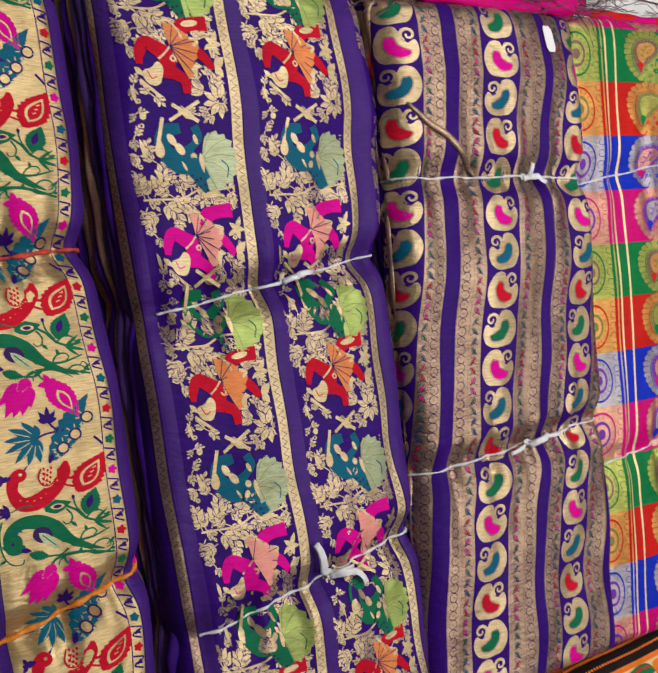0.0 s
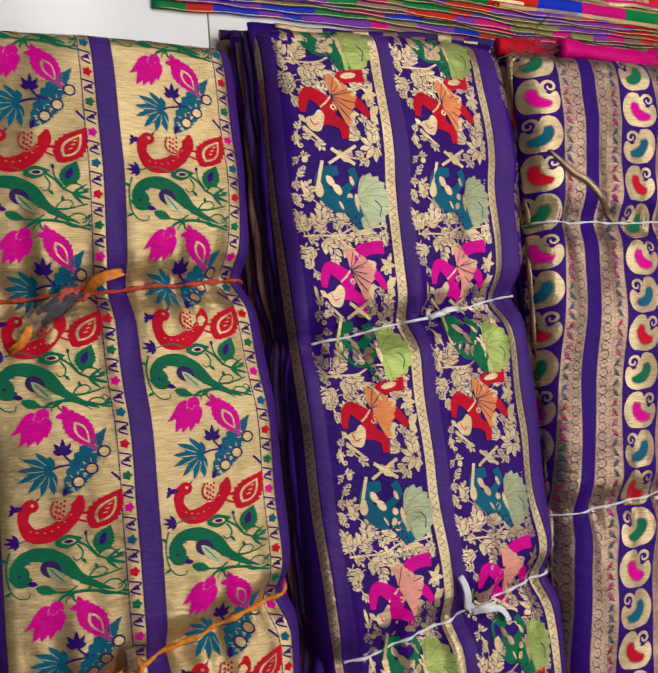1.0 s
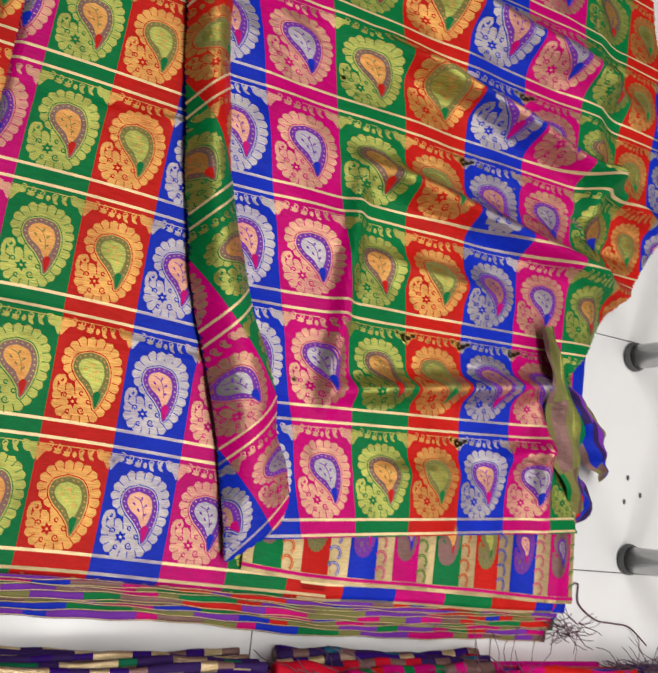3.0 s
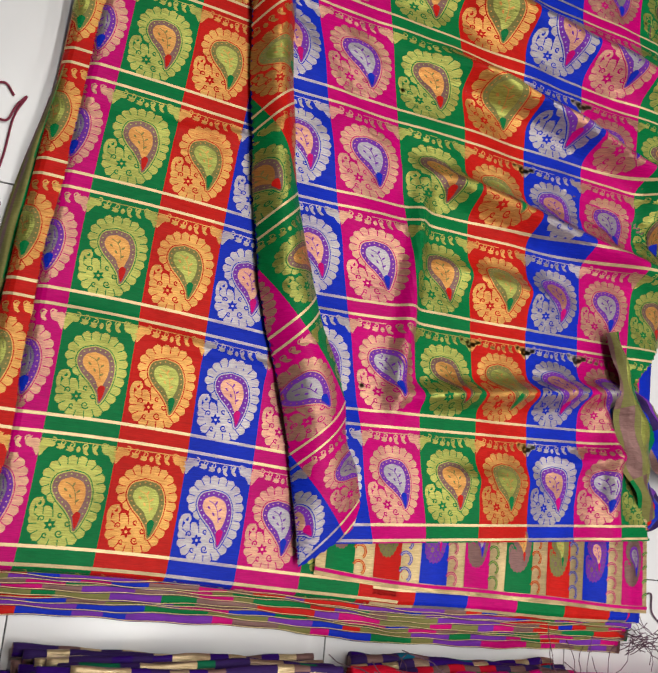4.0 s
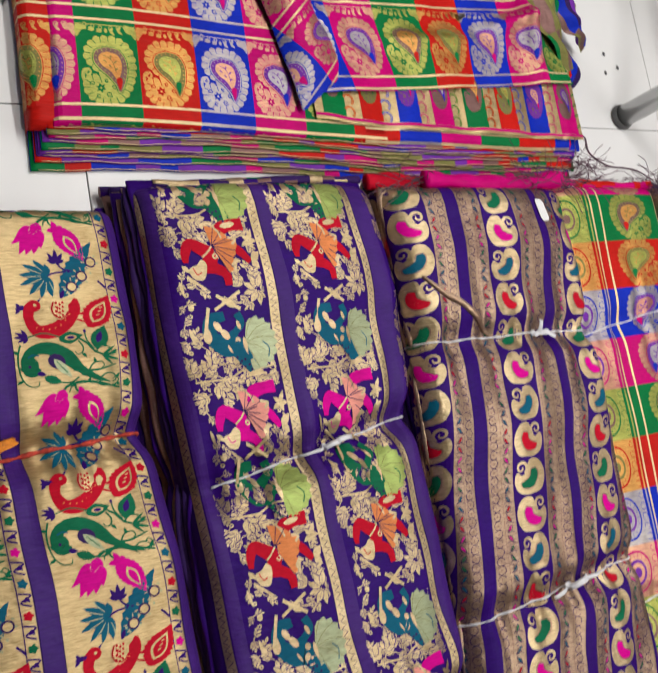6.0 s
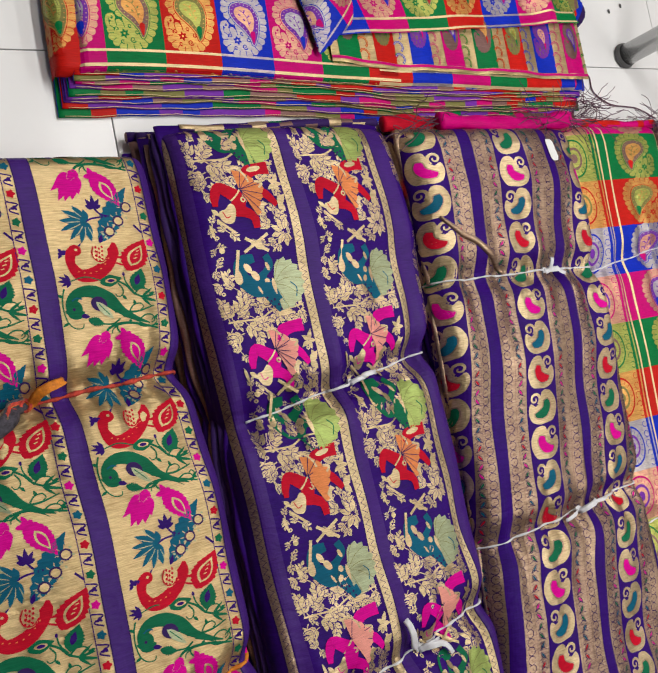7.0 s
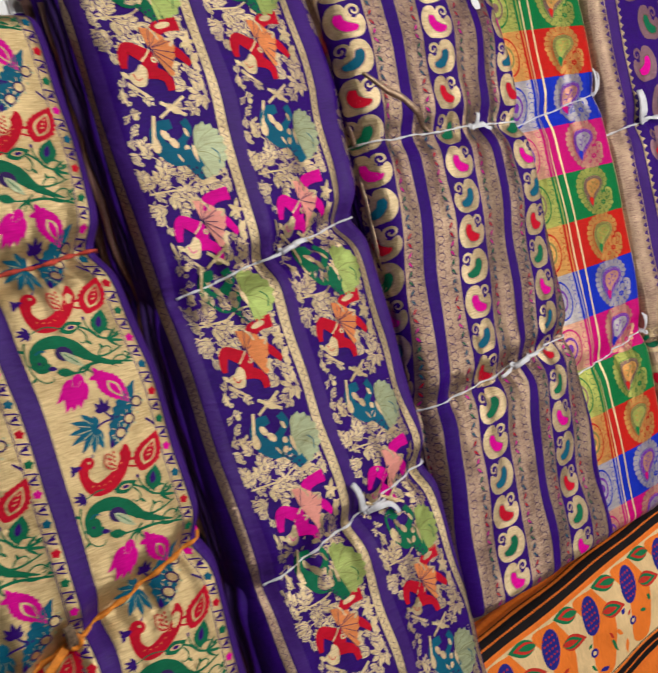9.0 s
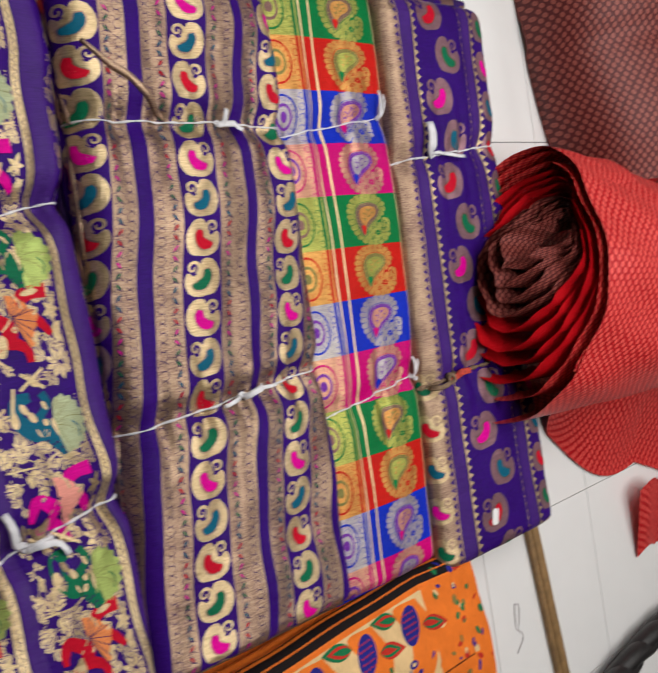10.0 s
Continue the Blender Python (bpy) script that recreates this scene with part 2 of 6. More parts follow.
class Ink:
    """Woven pattern: flat shapes in (u, v), laid as thin raised thread on a cloth surface."""

    def __init__(self, clip=None):
        self.uv, self.lay, self.faces, self.slots, self.names = [], [], [], [], []
        self.count = 0
        self.clip = clip

    def slot(self, mat):
        if mat not in self.names:
            self.names.append(mat)
        return self.names.index(mat)

    def quads(self, pts, mat, layer):
        """pts: n x 4 x 2."""
        pts = np.asarray(pts, float)
        if not len(pts):
            return
        if callable(self.clip):
            pts = pts[self.clip(pts.mean(1))]
        elif self.clip:
            a, b, c, d = self.clip
            ctr = pts.mean(1)
            pts = pts[(ctr[:, 0] > a) & (ctr[:, 0] < b) & (ctr[:, 1] > c) & (ctr[:, 1] < d)]
        n = len(pts)
        self.uv.append(pts.reshape(-1, 2))
        self.lay.append(np.full(n * 4, layer, float))
        self.faces.append(np.arange(n * 4).reshape(-1, 4) + self.count)
        self.slots.append(np.full(n, self.slot(mat)))
        self.count += n * 4

    def fill(self, poly, mat, layer=1, row=None):
        p = np.asarray(poly, float)
        lo, hi = p[:, 1].min(), p[:, 1].max()
        if hi - lo < 1e-5:
            return
        n = int(np.clip(round((hi - lo) / (row or 0.0014)), 5, 70))
        ys = np.linspace(lo, hi, n + 1)
        ys[0] += (hi - lo) * 1e-4
        ys[-1] -= (hi - lo) * 1e-4
        a, b = p, np.roll(p, -1, 0)

        def cross(y):
            m = (a[:, 1] <= y) != (b[:, 1] <= y)
            aa, bb = a[m], b[m]
            return np.sort(aa[:, 0] + (y - aa[:, 1]) / (bb[:, 1] - aa[:, 1]) * (bb[:, 0] - aa[:, 0]))

        out = []
        xs = [cross(y) for y in ys]
        for k in range(n):
            t, w = xs[k], xs[k + 1]
            if len(t) != len(w):
                t = w = cross((ys[k] + ys[k + 1]) / 2)
            for i in range(0, len(t) - 1, 2):
                wide = max(t[i + 1] - t[i], w[i + 1] - w[i])
                cut = max(1, int(math.ceil(wide / 0.006)))
                f = np.linspace(0, 1, cut + 1)
                tx, wx = t[i] + f * (t[i + 1] - t[i]), w[i] + f * (w[i + 1] - w[i])
                for j in range(cut):
                    out.append([(tx[j], ys[k]), (wx[j], ys[k + 1]), (wx[j + 1], ys[k + 1]), (tx[j + 1], ys[k])])
        self.quads(out, mat, layer)

    def stroke(self, path, width, mat, layer=1):
        p = np.asarray(path, float)
        d = np.gradient(p, axis=0)
        d /= np.maximum(np.linalg.norm(d, axis=1, keepdims=True), 1e-9)
        nrm = np.stack([-d[:, 1], d[:, 0]], -1)
        w = np.broadcast_to(np.asarray(width, float), (len(p),))[:, None] / 2
        l, r = p + nrm * w, p - nrm * w
        q = np.stack([l[:-1], l[1:], r[1:], r[:-1]], 1)
        x = q[:, 1] - q[:, 0]
        y = q[:, 3] - q[:, 0]
        flip = (x[:, 0] * y[:, 1] - x[:, 1] * y[:, 0]) > 0
        q[flip] = q[flip][:, ::-1]
        self.quads(q, mat, layer)

    def band(self, u0, u1, v0, v1, mat, layer=0, step=0.006):
        us = np.linspace(u0, u1, max(2, int(math.ceil((u1 - u0) / step)) + 1))
        vs = np.linspace(v0, v1, max(2, int(math.ceil((v1 - v0) / step)) + 1))
        out = [[(us[i], vs[j]), (us[i], vs[j + 1]), (us[i + 1], vs[j + 1]), (us[i + 1], vs[j])] for i in range(len(us) - 1) for j in range(len(vs) - 1)]
        self.quads(out, mat, layer)

    def build(self, name, surf, parent, base=0.0004, step=0.00022, label=""):
        uv, lay = np.concatenate(self.uv), np.concatenate(self.lay)
        P = surf.lifted(uv[:, 0], uv[:, 1], base + step * lay)
        return mesh_from(name, P.tolist(), np.concatenate(self.faces).tolist(), [MAT[m] for m in self.names], np.concatenate(self.slots), parent, True, label)


# ---- drawing of motifs, all from a few curves ----
def xf(pts, u, v, s=1.0, turn=0.0, flip=1.0):
    p = np.asarray(pts, float) * (flip, 1.0) * s
    c, k = math.cos(turn), math.sin(turn)
    return np.stack([u + p[:, 0] * c - p[:, 1] * k, v + p[:, 0] * k + p[:, 1] * c], -1)


def ellipse(a, b, n=20, x=0.0, y=0.0, turn=0.0):
    t = np.linspace(0, math.tau, n, endpoint=False)
    return xf(np.stack([a * np.cos(t), b * np.sin(t)], -1), x, y, 1, turn)


def leaf(length, width, bend=0.0, n=10, x=0.0, y=0.0, turn=0.0, teeth=0.0):
    """A pointed leaf from the origin along +x."""
    t = np.linspace(0, 1, n)
    w = width / 2 * np.sin(math.pi * t ** 0.8)
    if teeth:
        w = w * (1 + teeth * ((np.arange(n) % 2) * 2 - 1) * (t > 0.05) * (t < 0.98))
    mid = bend * np.sin(math.pi * t / 2) ** 2 * length
    top = np.stack([t * length, mid + w], -1)
    low = np.stack([t * length, mid - w], -1)[::-1]
    return xf(np.concatenate([top, low[1:-1]]), x, y, 1, turn)


def drop(length, width, bend=0.6, n=26):
    """A paisley body: round below, its tip bent over to the side."""
    t = np.linspace(0, 1, n)
    w = width / 2 * np.sqrt(np.clip(t * (2 - t), 0, 1)) * (1 - t ** 2.2) ** 0.55 * 1.42
    spine_x = bend * width * t ** 2.4
    spine_y = -length * (t - 0.35)
    right = np.stack([spine_x + w, spine_y], -1)
    left = np.stack([spine_x - w, spine_y], -1)[::-1]
    return np.concatenate([right, left[1:]])


def curl(r0, r1, turns, n=22, start=0.0):
    t = np.linspace(0, 1, n)
    r = r0 + (r1 - r0) * t
    a = start + t * turns * math.tau
    return np.stack([r * np.cos(a), r * np.sin(a)], -1)


def ring(poly, grow):
    """The outline pushed outwards by some metres."""
    p = np.asarray(poly, float)
    d = np.roll(p, -1, 0) - np.roll(p, 1, 0)
    d /= np.maximum(np.linalg.norm(d, axis=1, keepdims=True), 1e-9)
    n = np.stack([d[:, 1], -d[:, 0]], -1)
    c = p - p.mean(0)
    if (n * c).sum() < 0:
        n = -n
    return p + n * grow


def arc(pts, n=6):
    return np.array(smooth_path(pts, n))


def stamp(ink, motif, u, v, sx=1.0, sy=1.0, swap=None, turn=0.0, lift=0.0):
    """Repeat a drawn motif at (u, v), with some of its threads swapped."""
    c, k = math.cos(turn), math.sin(turn)
    for uv, lay, slots in zip(motif.uv, motif.lay, motif.slots):
        if not len(uv):
            continue
        p = uv * (sx, sy)
        p = np.stack([u + p[:, 0] * c - p[:, 1] * k, v + p[:, 0] * k + p[:, 1] * c], -1).reshape(-1, 4, 2)
        if sx * sy < 0:
            p = p[:, ::-1]
        name = motif.names[int(slots[0])]
        ink.quads(p, (swap or {}).get(name, name), lay[0] + lift)


def gold_leaf(pen, i, x0, y0, x1, y1, w, bend, base=0.2):
    """One gold leaf with a dark outline and midrib; neighbours lie at different levels."""
    lay = base + 0.36 * (i % 4)
    dx, dy = x1 - x0, y1 - y0
    d = math.hypot(dx, dy)
    ex, ey = dx / d * 1.2, dy / d * 1.2
    pen.leaf(x0 - ex, y0 - ey, x1 + 2 * ex, y1 + 2 * ey, w + 5.0, "purple", lay, bend)
    pen.leaf(x0, y0, x1, y1, w, "gold", lay + 0.18, bend)
    pen.line([(x0 + dx * 0.15, y0 + dy * 0.15), (x0 + dx * 0.72, y0 + dy * 0.72)], 1.0, "purple", lay + 0.3)


class Pen:
    """Draws in a motif's own small units (about a third of a millimetre)."""

    def __init__(self, unit, x0=0.0, y0=0.0):
        self.ink, self.k, self.o = Ink(), unit, (x0, y0)

    def p(self, pts):
        return (np.asarray(pts, float) - self.o) * self.k

    def blob(self, pts, mat, layer=1, n=5):
        q = list(pts)
        c = arc(q + q[:3], n)[n: n * (len(q) + 1)]
        self.ink.fill(self.p(c), mat, layer)

    def poly(self, pts, mat, layer=1):
        self.ink.fill(self.p(pts), mat, layer)

    def oval(self, x, y, a, b, mat, layer=1, turn=0.0):
        self.ink.fill(self.p(ellipse(a, b, 18, x, y, math.radians(turn))), mat, layer)

    def leaf(self, x0, y0, x1, y1, w, mat, layer=1, bend=0.0, teeth=0.0):
        d = math.hypot(x1 - x0, y1 - y0)
        self.ink.fill(self.p(leaf(d, w, bend, 19 if teeth else 9, x0, y0, math.atan2(y1 - y0, x1 - x0), teeth)), mat, layer)

    def line(self, pts, w, mat, layer=1, n=5):
        c = self.p(arc(pts, n)) if len(pts) > 2 else self.p(pts)
        w = np.asarray(w, float)
        if w.ndim:
            w = np.interp(np.linspace(0, 1, len(c)), np.linspace(0, 1, len(w)), w)
        self.ink.stroke(c, w * self.k, mat, layer)


def flower(pen, x, y, ways, long, wide, mat, layer=1):
    for a, l in ways:
        pen.leaf(x, y, x + math.cos(math.radians(a)) * long * l, y + math.sin(math.radians(a)) * long * l, wide, mat, layer, 0.08)


def teardrop(length, width, lean=0.35, n=30):
    """A paisley body with a bent tip, about its middle; the tip is up."""
    t = np.linspace(0, 1, n)
    w = width / 2 * np.sin(math.pi * np.clip(t, 0, 1) ** 0.62) ** 0.8
    x = lean * width * t ** 3
    y = length * (0.5 - t)
    return np.concatenate([np.stack([x + w, y], -1), np.stack([x - w, y], -1)[::-1][1:-1]])


# ---- motifs ----
def garden_motif():
    """Lotus, feather, red bird and green bird of the gold tissue: one repeat, 400 by 715 units."""
    p = Pen(0.131 / 400)
    lotus = [(158, 0.9), (134, 1.04), (112, 1.1), (90, 1.08), (70, 0.95)]
    p.line([(160, 15), (185, -8), (230, -18), (290, -12), (395, 18)], [9, 12, 12, 8], "green", 1)
    p.line([(215, -16), (215, 5), (225, 20)], 7, "green")
    p.line([(290, -14), (320, 4), (350, 8)], 6, "green")
    p.blob([(166, 4), (142, 14), (120, 34), (112, 56), (134, 72), (160, 70), (178, 50), (182, 22)], "magenta", 1)
    for x0, y0, x1, y1, w, bend in ((140, 18, 34, 66, 34, -0.30), (128, 34, 52, 126, 40, -0.22), (140, 46, 92, 142, 42, -0.08), (156, 48, 136, 144, 42, 0.05), (168, 36, 178, 118, 40, 0.16)):
        p.leaf(x0, y0, x1, y1, w + 9, "gold_ground", 2, bend)
        p.leaf(x0, y0, x1, y1, w, "magenta", 3, bend)
    p.leaf(235, 20, 315, 185, 92, "magenta", 1, -0.06, 0.08)
    p.leaf(262, 65, 306, 150, 42, "gold_ground", 2)
    p.leaf(268, 75, 302, 142, 28, "magenta", 3)
    flower(p, 240, 38, [(170, 1), (250, 1), (320, 0.8)], 42, 26, "magenta", 1)
    p.line([(210, 175), (235, 210), (270, 222)], 8, "purple")
    p.line([(165, 240), (200, 226), (270, 222)], 8, "purple")
    flower(p, 212, 185, [(205, 0.7), (235, 0.95), (268, 1.1), (300, 0.95), (330, 0.7)], 58, 20, "purple")
    flower(p, 170, 238, [(262, 0.5), (232, 0.8), (205, 1.0), (180, 1.05), (158, 1.1), (132, 1.05), (108, 0.95), (82, 0.85)], 108, 34, "teal")
    p.leaf(205, 335, 395, 118, 92, "teal", 1, -0.12, 0.13)
    for k, (x, y) in enumerate(((258, 290), (305, 245), (352, 185))):
        p.oval(x, y, 24, 24, "ink", 2)
        p.oval(x, y, 17, 17, "gold_ground", 3)
        for a in range(0, 360, 45):
            p.line([(x + 26 * math.cos(a * 0.01745), y + 26 * math.sin(a * 0.01745)), (x + 40 * math.cos(a * 0.01745), y + 40 * math.sin(a * 0.01745))], 3.5, "gold_ground", 2)
    p.line([(370, 265), (388, 285), (400, 300)], 9, "purple")
    p.line([(105, 362), (78, 372), (68, 420), (95, 470), (150, 472), (205, 440), (250, 380), (262, 340)], [40, 44, 36, 52, 62, 56, 52, 14], "red", 1, 6)
    p.oval(95, 362, 27, 25, "red", 1)
    p.oval(100, 360, 6, 6, "gold_ground", 3)
    p.line([(115, 345), (128, 332)], [9, 2], "purple")
    p.leaf(70, 365, 20, 372, 22, "purple")
    p.leaf(40, 372, 22, 392, 14, "purple")
    p.leaf(40, 366, 30, 348, 14, "purple")
    p.oval(195, 385, 30, 46, "gold_ground", 3, 20)
    for j in range(4):
        for i in range(3):
            p.oval(182 + i * 13 - j * 3, 356 + j * 18 + (i % 2) * 7, 4.5, 6, "red", 4)
    p.leaf(205, 340, 222, 300, 18, "purple", 4)
    p.line([(255, 405), (285, 410), (300, 420)], 10, "red")
    p.line([(250, 430), (275, 440), (295, 445)], 8, "red")
    p.leaf(290, 470, 385, 318, 108, "red", 1, 0.12, 0.10)
    p.leaf(310, 448, 372, 350, 60, "gold_ground", 2, 0.1)
    p.leaf(318, 440, 366, 362, 44, "red", 3, 0.1)
    for s in (0.3, 0.5, 0.7):
        p.line([(318 + 48 * s, 440 - 78 * s), (332 + 48 * s, 436 - 78 * s)], 4, "gold_ground", 4)
    p.line([(165, 500), (215, 498), (270, 530), (310, 575), (395, 610)], [6, 9, 9, 9, 7], "green")
    p.leaf(165, 512, 262, 498, 50, "green", 1, 0.0, 0.05)
    p.oval(212, 506, 24, 11, "gold_ground", 2)
    p.oval(212, 506, 15, 7, "purple", 3)
    p.leaf(308, 560, 350, 460, 72, "green", 1, 0.05, 0.12)
    p.leaf(316, 535, 338, 485, 26, "purple", 2)
    p.line([(270, 480), (275, 520), (300, 560)], 6, "green")
    p.oval(270, 482, 6, 9, "purple", 2)
    for dx, dy in ((60, -40), (75, -10), (70, 25), (45, 45)):
        p.leaf(330, 590, 330 + dx, 590 + dy, 12, "green")
    flower(p, 50, 492, [(150, 0.8), (180, 1.0), (205, 1.0), (235, 0.8), (120, 0.6)], 52, 15, "purple")
    p.line([(50, 492), (110, 480), (170, 500)], 5, "green")
    p.line([(85, 638), (48, 628), (40, 580), (75, 545), (135, 548), (190, 585), (240, 640), (300, 680), (355, 705)], [24, 54, 44, 44, 56, 62, 34, 20, 5], "green", 1, 6)
    p.oval(52, 610, 28, 34, "green", 1)
    p.oval(46, 612, 6, 7, "ink", 3)
    p.leaf(70, 640, 105, 652, 22, "purple", 2)
    p.line([(42, 575), (62, 566), (82, 572)], 6, "teal", 3)
    p.oval(148, 600, 36, 30, "ink", 3, 35)
    p.leaf(135, 590, 205, 672, 34, "mint", 4)
    p.line([(145, 600), (188, 650)], 4, "green", 5)
    p.line([(210, 640), (300, 650), (385, 630)], [10, 9, 5], "green")
    p.line([(240, 660), (300, 690), (330, 712)], [9, 6, 2], "green", 2)
    p.leaf(95, 660, 165, 690, 36, "green", 1, 0.0, 0.14)
    for a in (232, 205, 180, 158, 132, 108, 82):
        c, d = math.cos(math.radians(a)), math.sin(math.radians(a))
        p.line([(170 + 26 * c, 238 + 26 * d), (170 + 60 * c + 5 * d, 238 + 60 * d), (170 + 88 * c, 238 + 88 * d)], [2, 4.5, 2], "mint", 2)
    for x, y in ((240, 318), (282, 300), (282, 262), (322, 268), (330, 214), (345, 232), (372, 160), (378, 190), (228, 300)):
        p.oval(x, y, 7, 4.5, "mint", 2, x % 90)
    for x, y in ((90, 455), (112, 462), (136, 466), (160, 462), (182, 450), (204, 432), (224, 408)):
        p.oval(x, y, 4, 2.5, "orange", 2, -30)
    p.line([(172, 352), (160, 385), (172, 415), (200, 420), (222, 396)], 5, "red", 5)
    p.line([(186, 372), (180, 396), (198, 408)], 4, "red", 5)
    for pts in ([(300, 575), (330, 552), (362, 556), (372, 578), (356, 590), (344, 578)], [(240, 520), (256, 548), (250, 572), (232, 578), (222, 564)],
                [(305, 690), (340, 668), (372, 672), (380, 694), (364, 704)], [(20, 520), (8, 560), (6, 610), (16, 660), (40, 690), (70, 694), (78, 676)],
                [(350, 8), (378, 2), (392, -16), (380, -30), (366, -20)], [(215, -10), (196, 2), (190, 20)], [(262, 660), (290, 622), (322, 616), (334, 632), (322, 642)]):
        p.line(pts, [7, 6, 5, 4], "green", 1, 6)
    for x0, y0, x1, y1 in ((14, 560, -12, 540), (10, 610, 36, 640), (20, 664, -6, 680), (372, 578, 398, 570), (378, 690, 400, 668), (300, 622, 296, 596), (250, 572, 268, 596), (345, 556, 350, 532), (380, 0, 400, 4), (316, 4, 322, -14), (265, -16, 276, -34)):
        p.leaf(x0, y0, x1, y1, 13, "green")
    p.line([(150, 685), (200, 690), (230, 672)], 7, "green")
    return p.ink


def vine_strip(ink, u0, u1, v0, v1):
    """The narrow vine between a panel and its purple stripe."""
    mid, w = (u0 + u1) / 2, (u1 - u0)
    ink.band(u0, u0 + 0.0012, v0, v1, "purple", 1)
    ink.band(u1 - 0.001, u1, v0, v1, "purple", 1)
    n = int((v1 - v0) / 0.0195)
    for i in range(n):
        v = v0 + (i + 0.5) * 0.0195
        col = ("magenta", "purple", "teal", "purple", "red", "purple", "green", "purple")[i % 8]
        if col != "purple":
            for a in range(5):
                ink.fill(xf(leaf(0.0066, 0.0056), mid, v, 1, a * 1.2566), col, 2)
        else:
            ink.stroke(xf(arc([(-0.4, -0.5), (0.35, -0.25), (-0.3, 0.15), (0.3, 0.5)], 5), mid, v, 0.018), 0.0021, "purple", 1)
            ink.fill(xf(leaf(0.0085, 0.0052, 0.3), mid - 0.001, v - 0.003, 1, 0.5), "purple", 2)
            ink.fill(xf(leaf(0.006, 0.004), mid + 0.001, v + 0.002, 1, 3.6), "purple", 2)


def fan_motif():
    """A fan over crossed sashes, in red and orange thread: 285 by 235 units."""
    p = Pen(0.136 / 285, 95, 235)
    p.line([(250, 200), (275, 170), (310, 160), (352, 158)], [26, 40, 36, 40], "red", 1)
    p.line([(275, 225), (315, 240), (345, 278)], [40, 30, 20], "red", 1)
    p.line([(230, 250), (205, 235), (165, 212), (146, 240), (142, 268)], [46, 42, 34, 28, 16], "red", 1)
    p.line([(225, 240), (215, 275), (210, 305)], [50, 44, 30], "red", 1)
    p.line([(230, 290), (258, 310), (262, 345)], [34, 28, 22], "red", 1)
    pivot = (232, 222)
    tips = [(222, 160), (250, 165), (272, 178), (290, 200), (312, 205), (305, 240), (292, 262), (288, 295), (270, 308)]
    for a, b in zip(tips, tips[1:]):
        p.poly([pivot, a, ((a[0] + b[0]) / 2 + (a[0] - pivot[0] + b[0] - pivot[0]) * 0.05, (a[1] + b[1]) / 2), b], "orange", 2)
        p.line([pivot, b], 2.2, "ink", 3)
    p.line([(218, 158), (240, 155), (262, 178), (270, 200)], 6, "gold", 3)
    p.line([(290, 198), (314, 206), (300, 220)], 8, "gold", 3)
    p.poly([(280, 285), (298, 262), (316, 275), (300, 280), (292, 312)], "gold", 3)
    p.oval(235, 254, 9, 9, "gold", 3)
    p.oval(235, 254, 4, 4, "red", 4)
    p.line([(195, 255), (215, 240), (232, 222)], 5, "gold", 3)
    p.blob([(150, 285), (172, 278), (190, 262), (204, 280), (190, 320), (165, 322), (150, 305)], "gold", 2)
    p.line([(160, 285), (170, 305), (185, 300)], 3, "red", 3)
    p.line([(138, 308), (188, 352)], 8, "gold", 2)
    p.leaf(128, 275, 150, 300, 14, "gold", 2)
    p.leaf(350, 275, 382, 245, 24, "gold", 2)
    p.leaf(352, 270, 372, 300, 22, "gold", 2)
    flower(p, 360, 210, [(0, 0.8), (72, 0.9), (144, 1.1), (216, 0.9), (288, 1.2)], 32, 15, "gold")
    return p.ink


